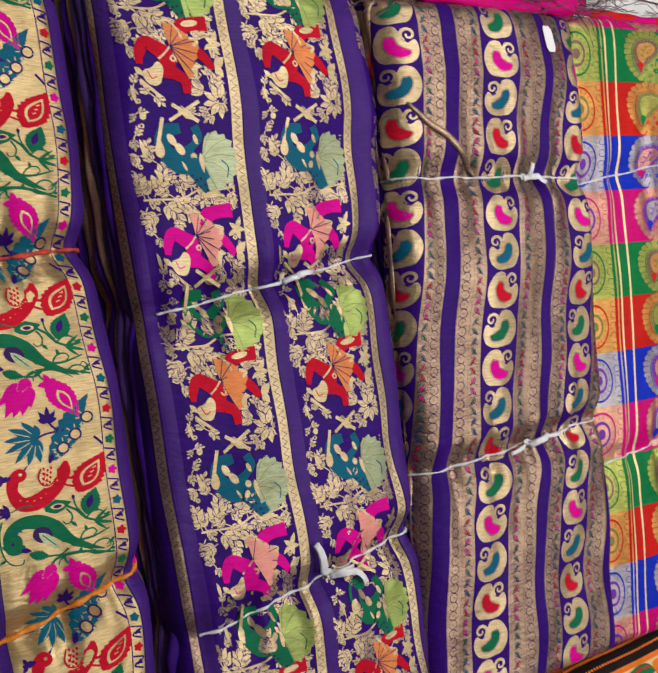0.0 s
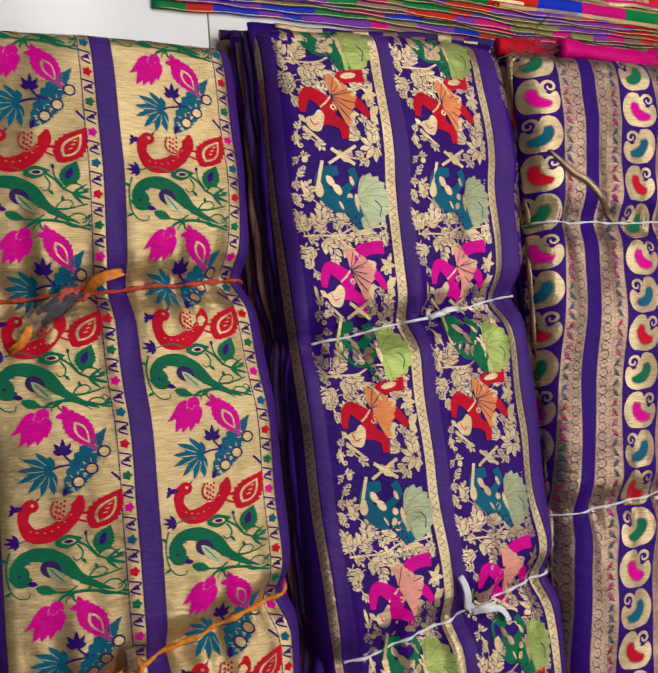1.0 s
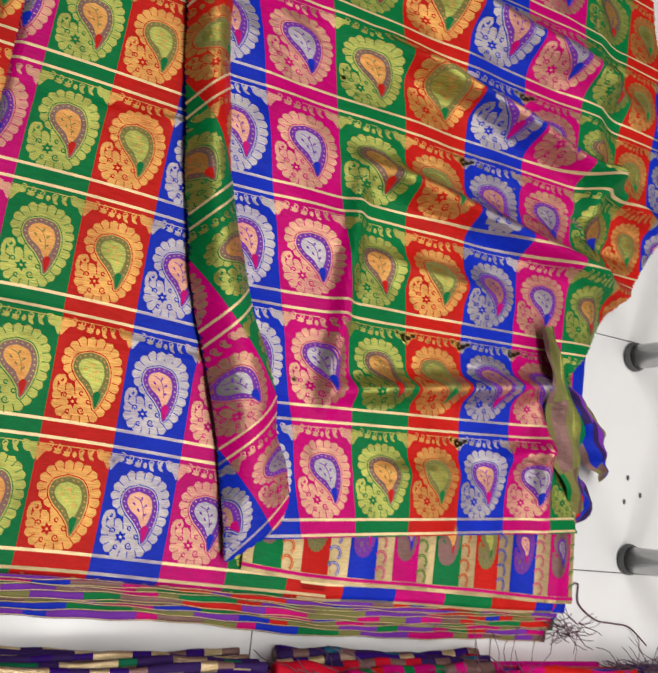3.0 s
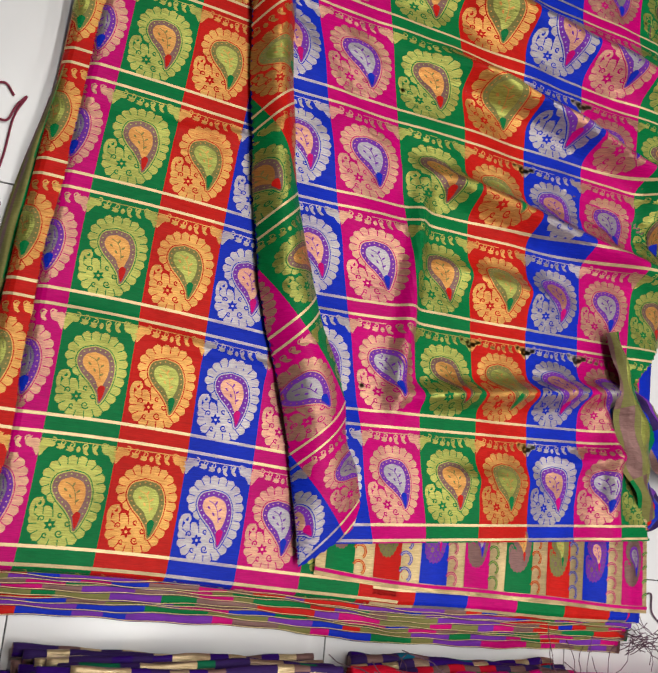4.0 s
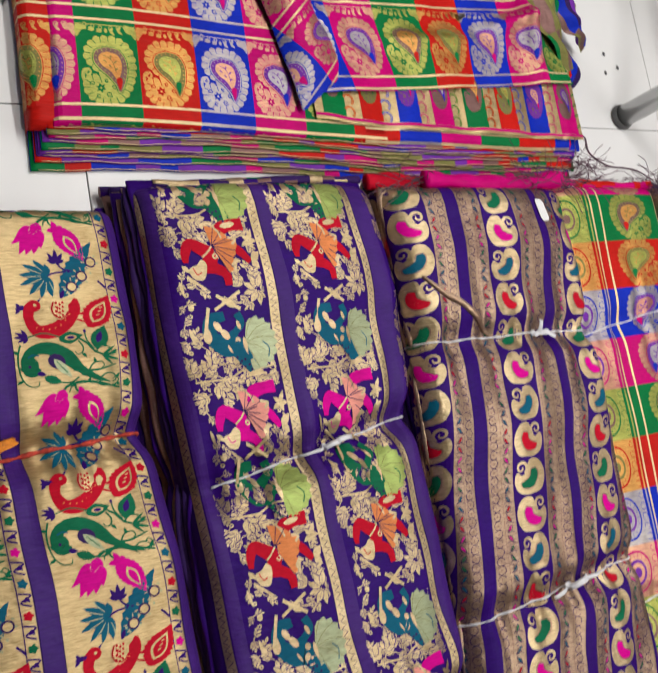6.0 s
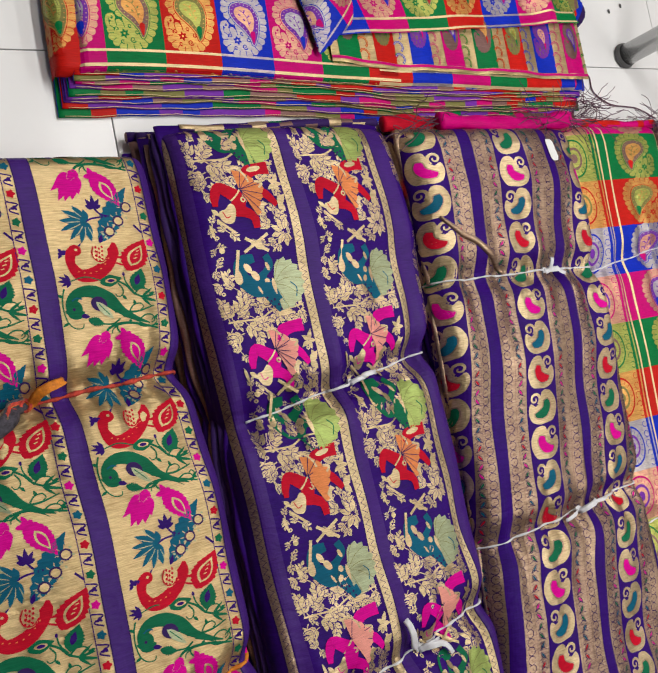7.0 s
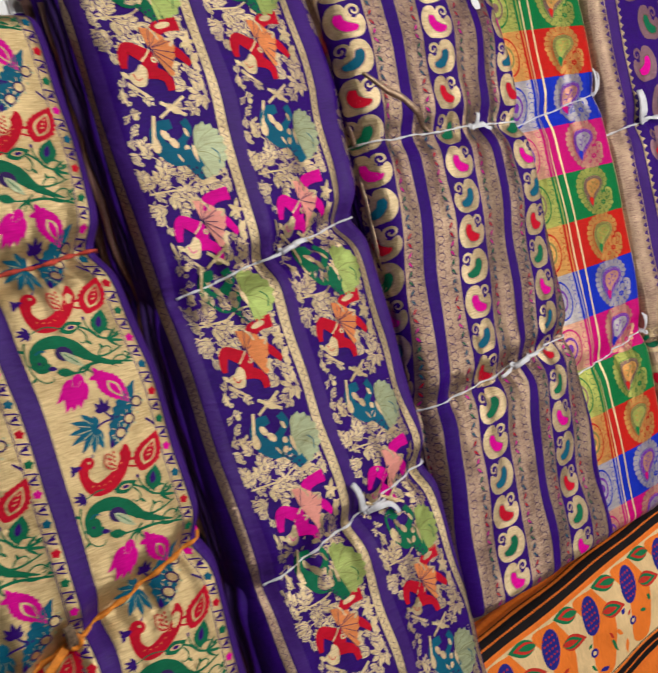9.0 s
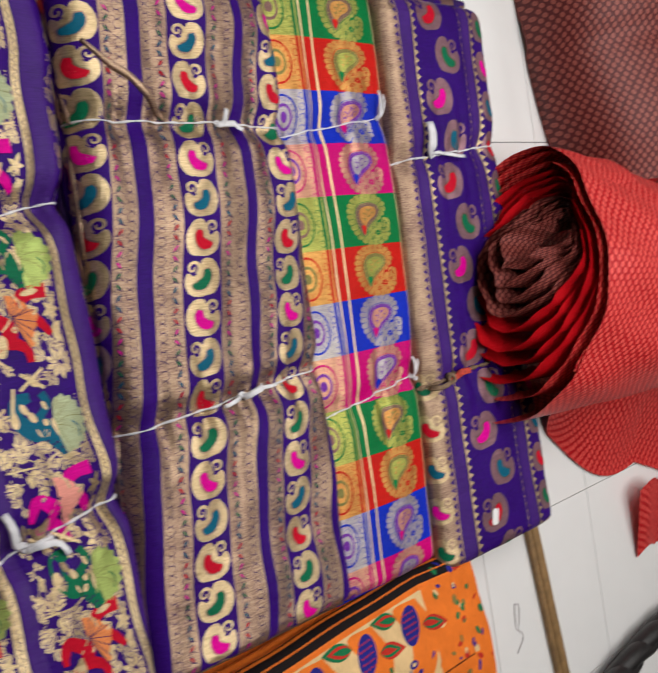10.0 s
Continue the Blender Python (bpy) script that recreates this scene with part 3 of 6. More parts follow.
def shell_motif():
    """A pale ribbed shell with a spotted teal sash: 285 by 235 units."""
    p = Pen(0.136 / 285, 95, 470)
    hub = (285, 500)
    rim = [(300, 430), (325, 412), (352, 416), (380, 432), (398, 458), (408, 490), (404, 522), (392, 556), (360, 580), (325, 596), (296, 598)]
    rim = [(hub[0] + (x - hub[0]) * 0.82, hub[1] + (y - hub[1]) * 0.82) for x, y in rim]
    for a, b in zip(rim, rim[1:]):
        m = ((a[0] + b[0]) / 2, (a[1] + b[1]) / 2)
        p.poly([hub, a, (m[0] + (m[0] - hub[0]) * 0.12, m[1] + (m[1] - hub[1]) * 0.12), b], "mint", 1)
    for a in rim[1:-1:2]:
        m = ((a[0] + hub[0]) / 2, (a[1] + hub[1]) / 2 - 10)
        p.line([hub, m, a], 1.6, "olive", 2)
    p.line([(345, 500), (362, 520), (355, 548)], 3.5, "teal", 2)
    p.line([(230, 415), (188, 425), (180, 470), (215, 505), (255, 510), (300, 585)], [26, 40, 44, 60, 66, 34], "teal", 1, 6)
    p.line([(270, 410), (282, 440), (262, 462), (240, 480)], [24, 22, 20, 30], "teal", 1)
    for x, y, a, b, t in ((205, 445, 10, 18, -30), (225, 470, 11, 18, -35), (263, 490, 9, 10, 0), (255, 518, 8, 12, 30), (232, 515, 4, 14, -25), (272, 445, 6, 14, -20)):
        p.oval(x, y, a, b, "gold", 2, t)
    p.leaf(283, 480, 288, 535, 14, "gold", 3)
    for x, y in ((250, 540), (262, 552), (275, 548), (285, 565), (270, 570), (290, 580), (255, 560)):
        p.oval(x, y, 4, 4, "ink", 3)
    p.oval(300, 592, 26, 9, "gold", 2, -10)
    p.line([(165, 462), (186, 386)], 10, "gold", 2)
    p.blob([(158, 462), (175, 448), (182, 475), (172, 492), (158, 484)], "gold", 2)
    p.line([(215, 352), (285, 398)], 10, "gold", 2)
    p.line([(205, 395), (290, 345)], 9, "gold", 2)
    p.leaf(240, 372, 275, 392, 22, "gold", 2)
    p.oval(135, 382, 9, 9, "gold", 2)
    p.leaf(118, 440, 136, 492, 12, "gold", 2, 0.1)
    p.leaf(112, 300, 128, 350, 10, "gold", 2, 0.1)
    return p.ink


def sprig(pen, rnd, x, y, way, long, pairs, base=0.2):
    """A feathery gold sprig: a curved stem with paired narrow leaflets and one at the tip."""
    turn = rnd.uniform(-14, 14)
    pts = [(x, y)]
    for k in range(pairs + 1):
        a = math.radians(way + turn * k)
        pts.append((pts[-1][0] + math.cos(a) * long / (pairs + 1), pts[-1][1] + math.sin(a) * long / (pairs + 1)))
    pen.line(pts, 3.0, "gold", base + 0.2, 3)
    for k in range(pairs):
        px, py = pts[k + 1]
        l = long * 0.74 * (1.0 - 0.45 * k / pairs) * rnd.uniform(0.85, 1.15)
        for side in (-1, 1):
            a = math.radians(way + turn * k + side * rnd.uniform(48, 66))
            gold_leaf(pen, k * 2 + (side > 0), px, py, px + math.cos(a) * l, py + math.sin(a) * l, l * rnd.uniform(0.50, 0.62), -side * 0.25, base)
    a = math.radians(way + turn * pairs)
    px, py = pts[-1]
    gold_leaf(pen, 3, px, py, px + math.cos(a) * long * 0.5, py + math.sin(a) * long * 0.5, long * 0.30, 0.1, base)


def foliage_motif(seed):
    """Gold sprays that fill the ground between the figures."""
    p = Pen(0.136 / 285, 95, 235)
    rnd = random.Random(seed)
    for k in range(9):
        a = math.radians(k * 40)
        gold_leaf(p, k, 352 + 8 * math.cos(a), 372 + 8 * math.sin(a), 352 + 52 * math.cos(a), 372 + 52 * math.sin(a), 21, 0.1)
    for x, y, a, l in ((335, 340, -60, 46), (318, 350, 200, 44), (385, 330, -80, 44), (300, 322, -120, 32), (392, 400, 60, 44), (380, 290, -100, 36), (330, 405, 120, 30)):
        sprig(p, rnd, x, y, a, l, 2)
    return p.ink


def spray_motif(seed):
    """The denser band of sprigs above each fan."""
    p = Pen(0.136 / 285, 95, 100)
    rnd = random.Random(seed)
    for x, y, a, l in ((105, 118, -100, 56), (132, 112, -60, 54), (108, 140, 110, 48), (150, 122, 60, 56), (165, 95, -80, 50), (178, 130, 20, 52), (205, 92, -40, 50), (188, 165, 100, 40), (225, 140, 60, 44),
                       (242, 104, -90, 52), (262, 96, 80, 46), (285, 78, -70, 50), (292, 108, 40, 48), (320, 88, -100, 50), (332, 110, 80, 44), (350, 82, -50, 48), (368, 100, 60, 48), (382, 78, 0, 40), (140, 160, 150, 42), (120, 78, 200, 34)):
        sprig(p, rnd, x, y, a + rnd.uniform(-12, 12), l * 1.05, rnd.choice((2, 2, 3)))
    p.line([(100, 120), (150, 120), (210, 120), (260, 98), (320, 98), (380, 88)], 6, "gold")
    return p.ink


def filler_motif(seed):
    """Smaller sprigs and buds scattered in the free ground of one repeat."""
    p = Pen(0.136 / 285, 95, 235)
    rnd = random.Random(seed)
    for x, y, s in ((118, 215, 22), (165, 355, 26), (120, 330, 22), (325, 310, 24), (372, 330, 24), (320, 395, 24), (390, 380, 22), (118, 520, 30), (155, 545, 32), (200, 590, 32), (140, 592, 32), (300, 622, 32), (350, 625, 34),
                    (250, 618, 32), (392, 600, 28), (375, 290, 20), (255, 400, 18), (120, 405, 18), (392, 455, 20), (180, 640, 28), (115, 640, 26), (380, 540, 24), (106, 470, 22), (222, 640, 28)):
        base = rnd.uniform(0, 360)
        for i in range(2):
            sprig(p, rnd, x, y, base + i * 170 + rnd.uniform(-25, 25), s * 1.25, 2, 0.0)
    for x, y in ((130, 440), (352, 232), (128, 372), (300, 300), (392, 420), (110, 555)):
        p.oval(x, y, 7, 7, "gold", 1)
        p.oval(x, y, 2.6, 2.6, "purple", 2)
    return p.ink


def mango_motif():
    """A gold paisley with a curled tip and a coloured heart, about 66 mm."""
    ink = Ink()
    body = arc([(-0.002, 0.030), (-0.021, 0.026), (-0.031, 0.008), (-0.030, -0.012), (-0.018, -0.029), (-0.002, -0.031), (0.004, -0.022), (0.006, -0.010), (0.016, -0.004), (0.0245, -0.010),
                (0.030, -0.004), (0.031, 0.010), (0.024, 0.024), (0.010, 0.0305), (-0.002, 0.030)], 4)
    ink.fill(body, "gold", 1)
    ink.stroke(xf(curl(0.0125, 0.002, 1.25, 20, 2.2), 0.017, -0.017, 1), np.linspace(0.0062, 0.0022, 20), "gold", 1)
    heart = arc([(-0.012, -0.014), (-0.003, -0.012), (0.000, -0.001), (0.010, 0.006), (0.018, 0.010), (0.012, 0.019), (-0.004, 0.018), (-0.014, 0.006), (-0.016, -0.006), (-0.012, -0.014)], 4)
    ink.fill(ring(heart, 0.0022), "gold_dull", 2)
    ink.fill(heart, "heart", 3)
    return ink


def evenly(path, n):
    """The path walked in n equal steps."""
    p = np.asarray(path, float)
    d = np.cumsum(np.r_[0, np.linalg.norm(np.diff(p, axis=0), axis=1)])
    return np.stack([np.interp(np.linspace(0, d[-1], n), d, p[:, i]) for i in (0, 1)], -1)


def big_mango_motif():
    """The scalloped paisley of the chequered silk, in a cell 0.0975 by 0.115: petals round a lobe with a hooked tip and a teardrop heart."""
    ink = Ink()
    outer = arc([(0.002, -0.056), (-0.020, -0.052), (-0.034, -0.036), (-0.036, -0.018), (-0.026, -0.004), (-0.014, 0.006), (-0.016, 0.013), (-0.028, 0.010), (-0.036, 0.016), (-0.041, 0.030), (-0.034, 0.046),
                 (-0.018, 0.056), (0.002, 0.056), (0.020, 0.047), (0.033, 0.028), (0.040, 0.004), (0.041, -0.020), (0.034, -0.041), (0.020, -0.053), (0.002, -0.056)], 8)
    petals = 27
    per = 8
    dense = evenly(outer, petals * per + 1)[:-1]
    wave = np.abs(np.sin(np.arange(petals * per) * math.pi / per)) * 0.0034
    out = ring(dense, 1.0) - dense
    ink.fill(dense + out * wave[:, None], "zari", 1, 0.0011)
    inner = ring(dense, -0.0098)
    for i in range(petals):
        q, w = dense[i * per], inner[i * per]
        ink.stroke(np.array([q + (w - q) * -0.1, q + (w - q) * 0.85]), 0.0012, "ground", 2)
    # the hook at the lobe's tip
    ink.stroke(np.concatenate([arc([(-0.037, 0.026), (-0.042, 0.014), (-0.040, 0.002), (-0.032, -0.001)], 5), xf(curl(0.0055, 0.0015, 1.0, 14, -1.2), -0.0345, 0.005)]), np.linspace(0.0062, 0.0022, 30), "zari", 1)
    rim = arc([(-0.003, -0.038), (-0.019, -0.031), (-0.023, -0.016), (-0.015, -0.002), (-0.002, 0.010), (0.009, 0.024), (0.014, 0.037), (0.022, 0.022), (0.027, 0.002), (0.026, -0.018), (0.016, -0.034), (-0.003, -0.038)], 6)[:-1]
    ink.fill(ring(rim, 0.0030), "ground", 3, 0.0011)
    ink.fill(ring(rim, 0.0018), "zari", 4, 0.0011)
    ink.fill(ring(rim, 0.0002), "heart_rim", 5, 0.0011)
    dots = evenly(np.concatenate([ring(rim, -0.0030), ring(rim, -0.0030)[:1]]), 26)[:-1]
    for q in dots:
        if q[1] < 0.018:
            ink.fill(xf(ellipse(0.0011, 0.0011, 7), *q), "zari", 6)
    heart = arc([(-0.002, -0.031), (-0.013, -0.026), (-0.016, -0.016), (-0.010, -0.006), (0.002, 0.003), (0.011, 0.016), (0.018, 0.004), (0.020, -0.012), (0.014, -0.026), (-0.002, -0.031)], 6)[:-1]
    ink.fill(heart, "heart", 6, 0.0011)
    ink.stroke(arc([(-0.008, -0.024), (0.001, -0.020), (0.007, -0.010), (0.010, 0.004)], 5), 0.0011, "heart_dot", 7)
    for x, y, t in ((-0.009, -0.016, 0.2), (-0.001, -0.009, 0.5), (0.004, -0.025, 1.5), (0.012, -0.016, 1.9), (0.013, -0.004, 2.0)):
        ink.fill(xf(leaf(0.0065, 0.0030, 0.3), x, y, 1, t), "heart_dot", 7)
    ink.fill(arc([(0.009, 0.018), (0.013, 0.012), (0.019, 0.016), (0.0145, 0.034), (0.009, 0.018)], 5), "heart_tip", 7)
    # flower and tendrils in the lower lobe
    for k in range(6):
        ink.fill(xf(leaf(0.0085, 0.0046), -0.016, 0.031, 1, k * math.tau / 6 + 0.3), "ground", 3)
    ink.fill(xf(ellipse(0.0020, 0.0020, 8), -0.016, 0.031), "zari", 4)
    for x, y, r, st, tn in ((-0.003, 0.041, 0.0052, 0.5, 1.3), (-0.028, 0.024, 0.0042, 2.5, 1.2), (0.005, 0.028, 0.0040, 0.0, 1.1), (-0.020, 0.044, 0.0036, 1.0, 1.0), (-0.006, 0.018, 0.0034, 1.0, 1.0)):
        ink.stroke(xf(curl(r, 0.0010, tn, 16, st), x, y), np.linspace(0.0020, 0.0010, 16), "ground", 3)
    return ink


def arch_motif():
    """The leafy line along the top of a cell, 0.0975 wide."""
    ink = Ink()
    for s in (-1, 1):
        for x, w, y in ((0.006, 0.010, 0.0), (0.018, 0.011, -0.002), (0.030, 0.012, -0.004), (0.040, 0.013, 0.0)):
            ink.fill(xf(leaf(w, 0.0050, 0.2), s * x, y, 1, 0.35 if s > 0 else math.pi - 0.35), "zari", 1)
            ink.fill(xf(leaf(w, 0.0056, -0.2), s * x, y + 0.001, 1, -0.7 if s > 0 else math.pi + 0.7), "zari", 1)
            ink.stroke(xf(curl(0.0042, 0.0012, 1.1, 12, 2.0 * s), s * (x + 0.003), y - 0.0055), 0.0015, "zari", 1)
        ink.fill(arc([(s * 0.030, -0.008), (s * 0.0475, -0.009), (s * 0.0475, 0.012), (s * 0.040, 0.002), (s * 0.030, -0.008)], 4), "zari", 1)
    ink.fill(xf(ellipse(0.0028, 0.0042, 12), 0, -0.001), "zari", 1)
    ink.stroke(np.array([(-0.0485, -0.0105), (0.0, -0.0105), (0.0485, -0.0105)]), 0.0013, "zari", 1)
    return ink


# ---- the room ----
TILE = 0.457
floor = thing("floor", "white glossy floor tiles with thin dark joints", "floor", kind="structure")
part("screed", box_bm(-6 * TILE, 8 * TILE, -8 * TILE, 6 * TILE, -0.05, -0.004), M_JOINT, floor)
room = (-6 * TILE, 8 * TILE, -8 * TILE, 6 * TILE)
# Walls and ceiling are out of view, added only to shape the light.
for nm, (a, b, c, d) in {"wall_west": (room[0] - 0.12, room[0], room[2] - 0.12, room[3] + 0.12), "wall_east": (room[1], room[1] + 0.12, room[2] - 0.12, room[3] + 0.12),
                         "wall_south": (room[0], room[1], room[2] - 0.12, room[2]), "wall_north": (room[0], room[1], room[3], room[3] + 0.12)}.items():
    tagged(part(nm, box_bm(a, b, c, d, -0.05, CEIL), M_WALL), "unseen grey-brown wall, added to limit bounced light", "wall", kind="structure")
tagged(part("ceiling", box_bm(room[0] - 0.12, room[1] + 0.12, room[2] - 0.12, room[3] + 0.12, CEIL, CEIL + 0.1), M_CEIL), "unseen white ceiling, added to bounce light down", "ceiling", kind="structure")

# ---- bundles ----
b1 = Bolt(-0.212, 1.34, ((0, 0.3, 0.6, 1.3), (-0.372, -0.372, -0.365, -0.37)), ((0, 0.18, 0.33, 0.5, 0.78, 1.3), (-0.004, 0.006, 0.0, 0.02, 0.03, 0.03)),
          ((0, 0.05, 1.3), (0.122, 0.132, 0.135)), 0.035, [(0.342, 0.032, -0.06), (0.805, 0.030, -0.28)], crown=0.018, wrinkle=0.0035, wobble=0.002, seed=1.0)
b2 = Bolt(-0.172, 1.45, ((0, 0.4, 0.9, 1.45), (0.035, 0.045, 0.055, 0.07)), ((0, 0.2, 0.4, 0.8, 1.45), (0.445, 0.465, 0.450, 0.462, 0.47)),
          ((0, 0.05, 1.45), (0.112, 0.122, 0.128)), 0.035, [(0.438, 0.028, -0.16), (0.875, 0.026, -0.2)], crown=0.018, wrinkle=0.004, wobble=0.004, seed=2.0,
          shift=((0, 0.19, 0.64, 1.2, 1.45), (0.018, 0.016, -0.004, -0.028, -0.03)))
b3 = Bolt(-0.187, 1.122, ((0, 0.3, 0.7, 1.1), (0.462, 0.462, 0.455, 0.44)), ((0, 0.3, 0.7, 1.1), (0.862, 0.866, 0.862, 0.845)),
          ((0, 0.05, 1.1), (0.135, 0.148, 0.145)), 0.035, [(0.285, 0.022, 0.02), (0.722, 0.022, -0.09)], crown=0.014, wrinkle=0.005, wobble=0.006, seed=3.0,
          shift=((0, 0.12, 0.45, 0.825, 1.1), (0.0, 0.0, 0.034, 0.083, 0.105)))
b4 = Bolt(-0.172, 1.162, ((0, 1.14), (0.872, 0.856)), ((0, 0.5, 1.14), (1.176, 1.165, 1.115)),
          ((0, 0.05, 1.14), (0.095, 0.102, 0.10)), 0.03, [(0.29, 0.012, -0.14), (0.80, 0.012, -0.14)], crown=0.01, seed=4.0)
b5 = Bolt(-0.18, 1.192, ((0, 1.17), (1.185, 1.13)), ((0, 0.4, 1.17), (1.53, 1.51, 1.525)),
          ((0, 0.05, 1.17), (0.095, 0.108, 0.105)), 0.03, [(0.335, 0.012, -0.1), (0.79, 0.012, -0.1)], crown=0.012, seed=5.0)

SIDE = 0.085


def bundle(label, surf, ground, lean=0.0):
    t = thing("fabric_bundle", label, "fabric bundle", group="tied fabric bundles")
    more = max(surf.shift[1]) if surf.shift else 0.0
    cover = sheet("cover_cloth", surf, -SIDE, surf.width + SIDE + more, -0.09, surf.length + 0.09, MAT[ground], t, 0.0035, 0.007)
    return t, cover


def fold_layers(t, surf, mats, n, spread, seed, end_out=0.012, dy0=0.0):
    """The folded plies below the cover, each a thin rounded slab a little out of line with the next."""
    rnd = random.Random(seed)
    hgt = float(np.interp(0.3, *surf.height)) - 0.03
    for i in range(n):
        z0, z1 = 0.002 + hgt * i / n, 0.002 + hgt * (i + 0.86) / n
        a = -spread * (1 - i / n) * rnd.uniform(0.7, 1.2)
        b = 0.004 * rnd.uniform(-1, 1) - 0.008
        e = end_out * rnd.uniform(-0.3, 1.0) + dy0
        ply = Ply(surf, a, b, e, z0, z1, i + seed)
        ply.mesh("fold_ply", MAT[mats[i % len(mats)]], t)


class Ply:
    def __init__(self, surf, a, b, e, z0, z1, seed):
        self.surf, self.a, self.b, self.e, self.z0, self.z1, self.seed = surf, a, b, e, z0, z1, seed

    def mesh(self, name, mat, parent):
        s = self.surf
        vs = np.linspace(-self.e, s.length - 0.01, 60)
        prof = [(0, 0.12), (0.0, 0.5), (0, 0.88), (0.006, 1.0)]
        verts, faces = [], []
        zz = [0.0, 0.18, 0.5, 0.82, 1.0, 1.0, 0.82, 0.5, 0.18, 0.0]
        xx = [0.004, 0.0012, 0.0, 0.0012, 0.006]
        for v in vs:
            vc = min(max(v, 0), s.length)
            x0 = float(np.interp(vc, *s.left)) + self.a + 0.003 * math.sin(v * 17 + self.seed * 2.1) + 0.0015 * math.sin(v * 61 + self.seed)
            x1 = float(np.interp(vc, *s.right)) + self.b
            pin = sum(d * math.exp(-((v - tv) / 0.03) ** 2) for tv, d, _ in s.ties)
            x0, x1 = x0 + pin * 0.5, x1 - pin * 0.7
            k = 1 - 0.5 * pin / 0.12
            for j in range(10):
                x = x0 + xx[j] if j < 5 else x1 - xx[9 - j]
                verts.append((x, s.y0 - v + 0.0015 * math.sin(x * 70 + self.seed), (self.z0 + (self.z1 - self.z0) * zz[j]) * k))
        n = len(vs)
        for i in range(n - 1):
            for j in range(10):
                a, b = i * 10 + j, i * 10 + (j + 1) % 10
                faces.append((a, b, b + 10, a + 10))
        faces.append(tuple(range(9, -1, -1)))
        faces.append(tuple((n - 1) * 10 + j for j in range(10)))
        return mesh_from(name, verts, faces, [mat], None, parent, True)


# bundle beside the gold one; its shade is put into the colour as duller gold
b0 = Bolt(-0.60, 1.0, ((0, 1.0), (-0.80, -0.80)), ((0, 1.0), (-0.398, -0.402)), ((0, 0.05, 1.0), (0.085, 0.098, 0.10)), 0.035, [], crown=0.012, seed=7.0, wrinkle=0.004)
t0, c0 = bundle("gold and purple fabric bundle, its shade put into a duller gold, with bright woven motifs", b0, "gold_dull")
ink = Ink((-SIDE, b0.width + SIDE, -0.03, b0.length))
garden = garden_motif()
for pu in (0.03, 0.215, 0.40):
    for k in range(0, 5):
        stamp(ink, garden, pu, 0.03 + k * 0.2335, 1, 1, {"gold_ground": "gold_dull"})
for a, b in ((0.165, 0.205), (0.35, 0.39)):
    ink.band(a, b, -0.03, b0.length, "violet", 1)
ink.build("woven_pattern", b0, c0)
fold_layers(t0, b0, ["ink", "brown", "purple", "red"], 5, 0.006, 61, 0.008)

# gold tissue bundle with birds and lotuses
t1, c1 = bundle("gold tissue fabric bundle with lotus and bird motifs, tied with cord", b1, "gold_ground")
ink = Ink((-SIDE, b1.width + SIDE, -0.03, b1.length))
L1 = b1.length
for pu in (0.044, 0.219, 0.412):
    for k in range(-1, 6):
        stamp(ink, garden, pu, 0.034 + k * 0.2285 - (0.008 if k > 1 else 0.0), 1, 0.98)
for pu in (0.174, 0.350):
    vine_strip(ink, pu, pu + 0.0175, -0.02, L1)
for a, b in ((0.014, 0.0415), (0.1915, 0.2165), (0.3675, 0.398), (-0.085, -0.045)):
    ink.band(a, b, -0.03, L1, "violet", 1)
    for e in (a, b):
        ink.band(e - 0.0006, e + 0.0006, -0.03, L1, "ink", 2)
ink.build("woven_pattern", b1, c1)
fold_layers(t1, b1, ["brown", "magenta", "purple", "green", "brown"], 7, 0.018, 11, 0.008)

# purple bundle with gold foliage, fans and shells
t2, c2 = bundle("purple silk fabric bundle with gold foliage and bright figured motifs", b2, "purple")
ink = Ink((-SIDE, b2.width + SIDE, -0.05, b2.length))
fan, shell, fol, spr, spr2 = fan_motif(), shell_motif(), foliage_motif(3), spray_motif(5), spray_motif(9)
filler = filler_motif(4)
for pu, s in ((0.060, 0.98), (0.236, 0.95), (0.424, 0.95)):
    for k in range(-1, 8):
        v = 0.122 + (k // 2) * 0.447 + (k % 2) * 0.250
        swap = {} if k % 2 == 0 else {"red": "magenta", "orange": "pink"}
        stamp(ink, fan, pu, v, s, 1.05, swap, 0.0, 3)
        ink.clip = (pu - 0.004, pu + 0.129, -0.05, b2.length)
        stamp(ink, fol, pu, v, s, s, None, 0.0, 0.5)
        stamp(ink, spr if k % 2 else spr2, pu, v - 0.066, s, s, None, 0.0, 0.3)
        stamp(ink, filler, pu, v, s, s)
        ink.clip = (-SIDE, b2.width + SIDE, -0.05, b2.length)
        swap = {} if k % 2 == 0 else {"teal": "green", "mint": "lime"}
        stamp(ink, shell, pu, v + (0.098 if k % 2 else 0.128), s, 1.05, swap, 0.0, 3)
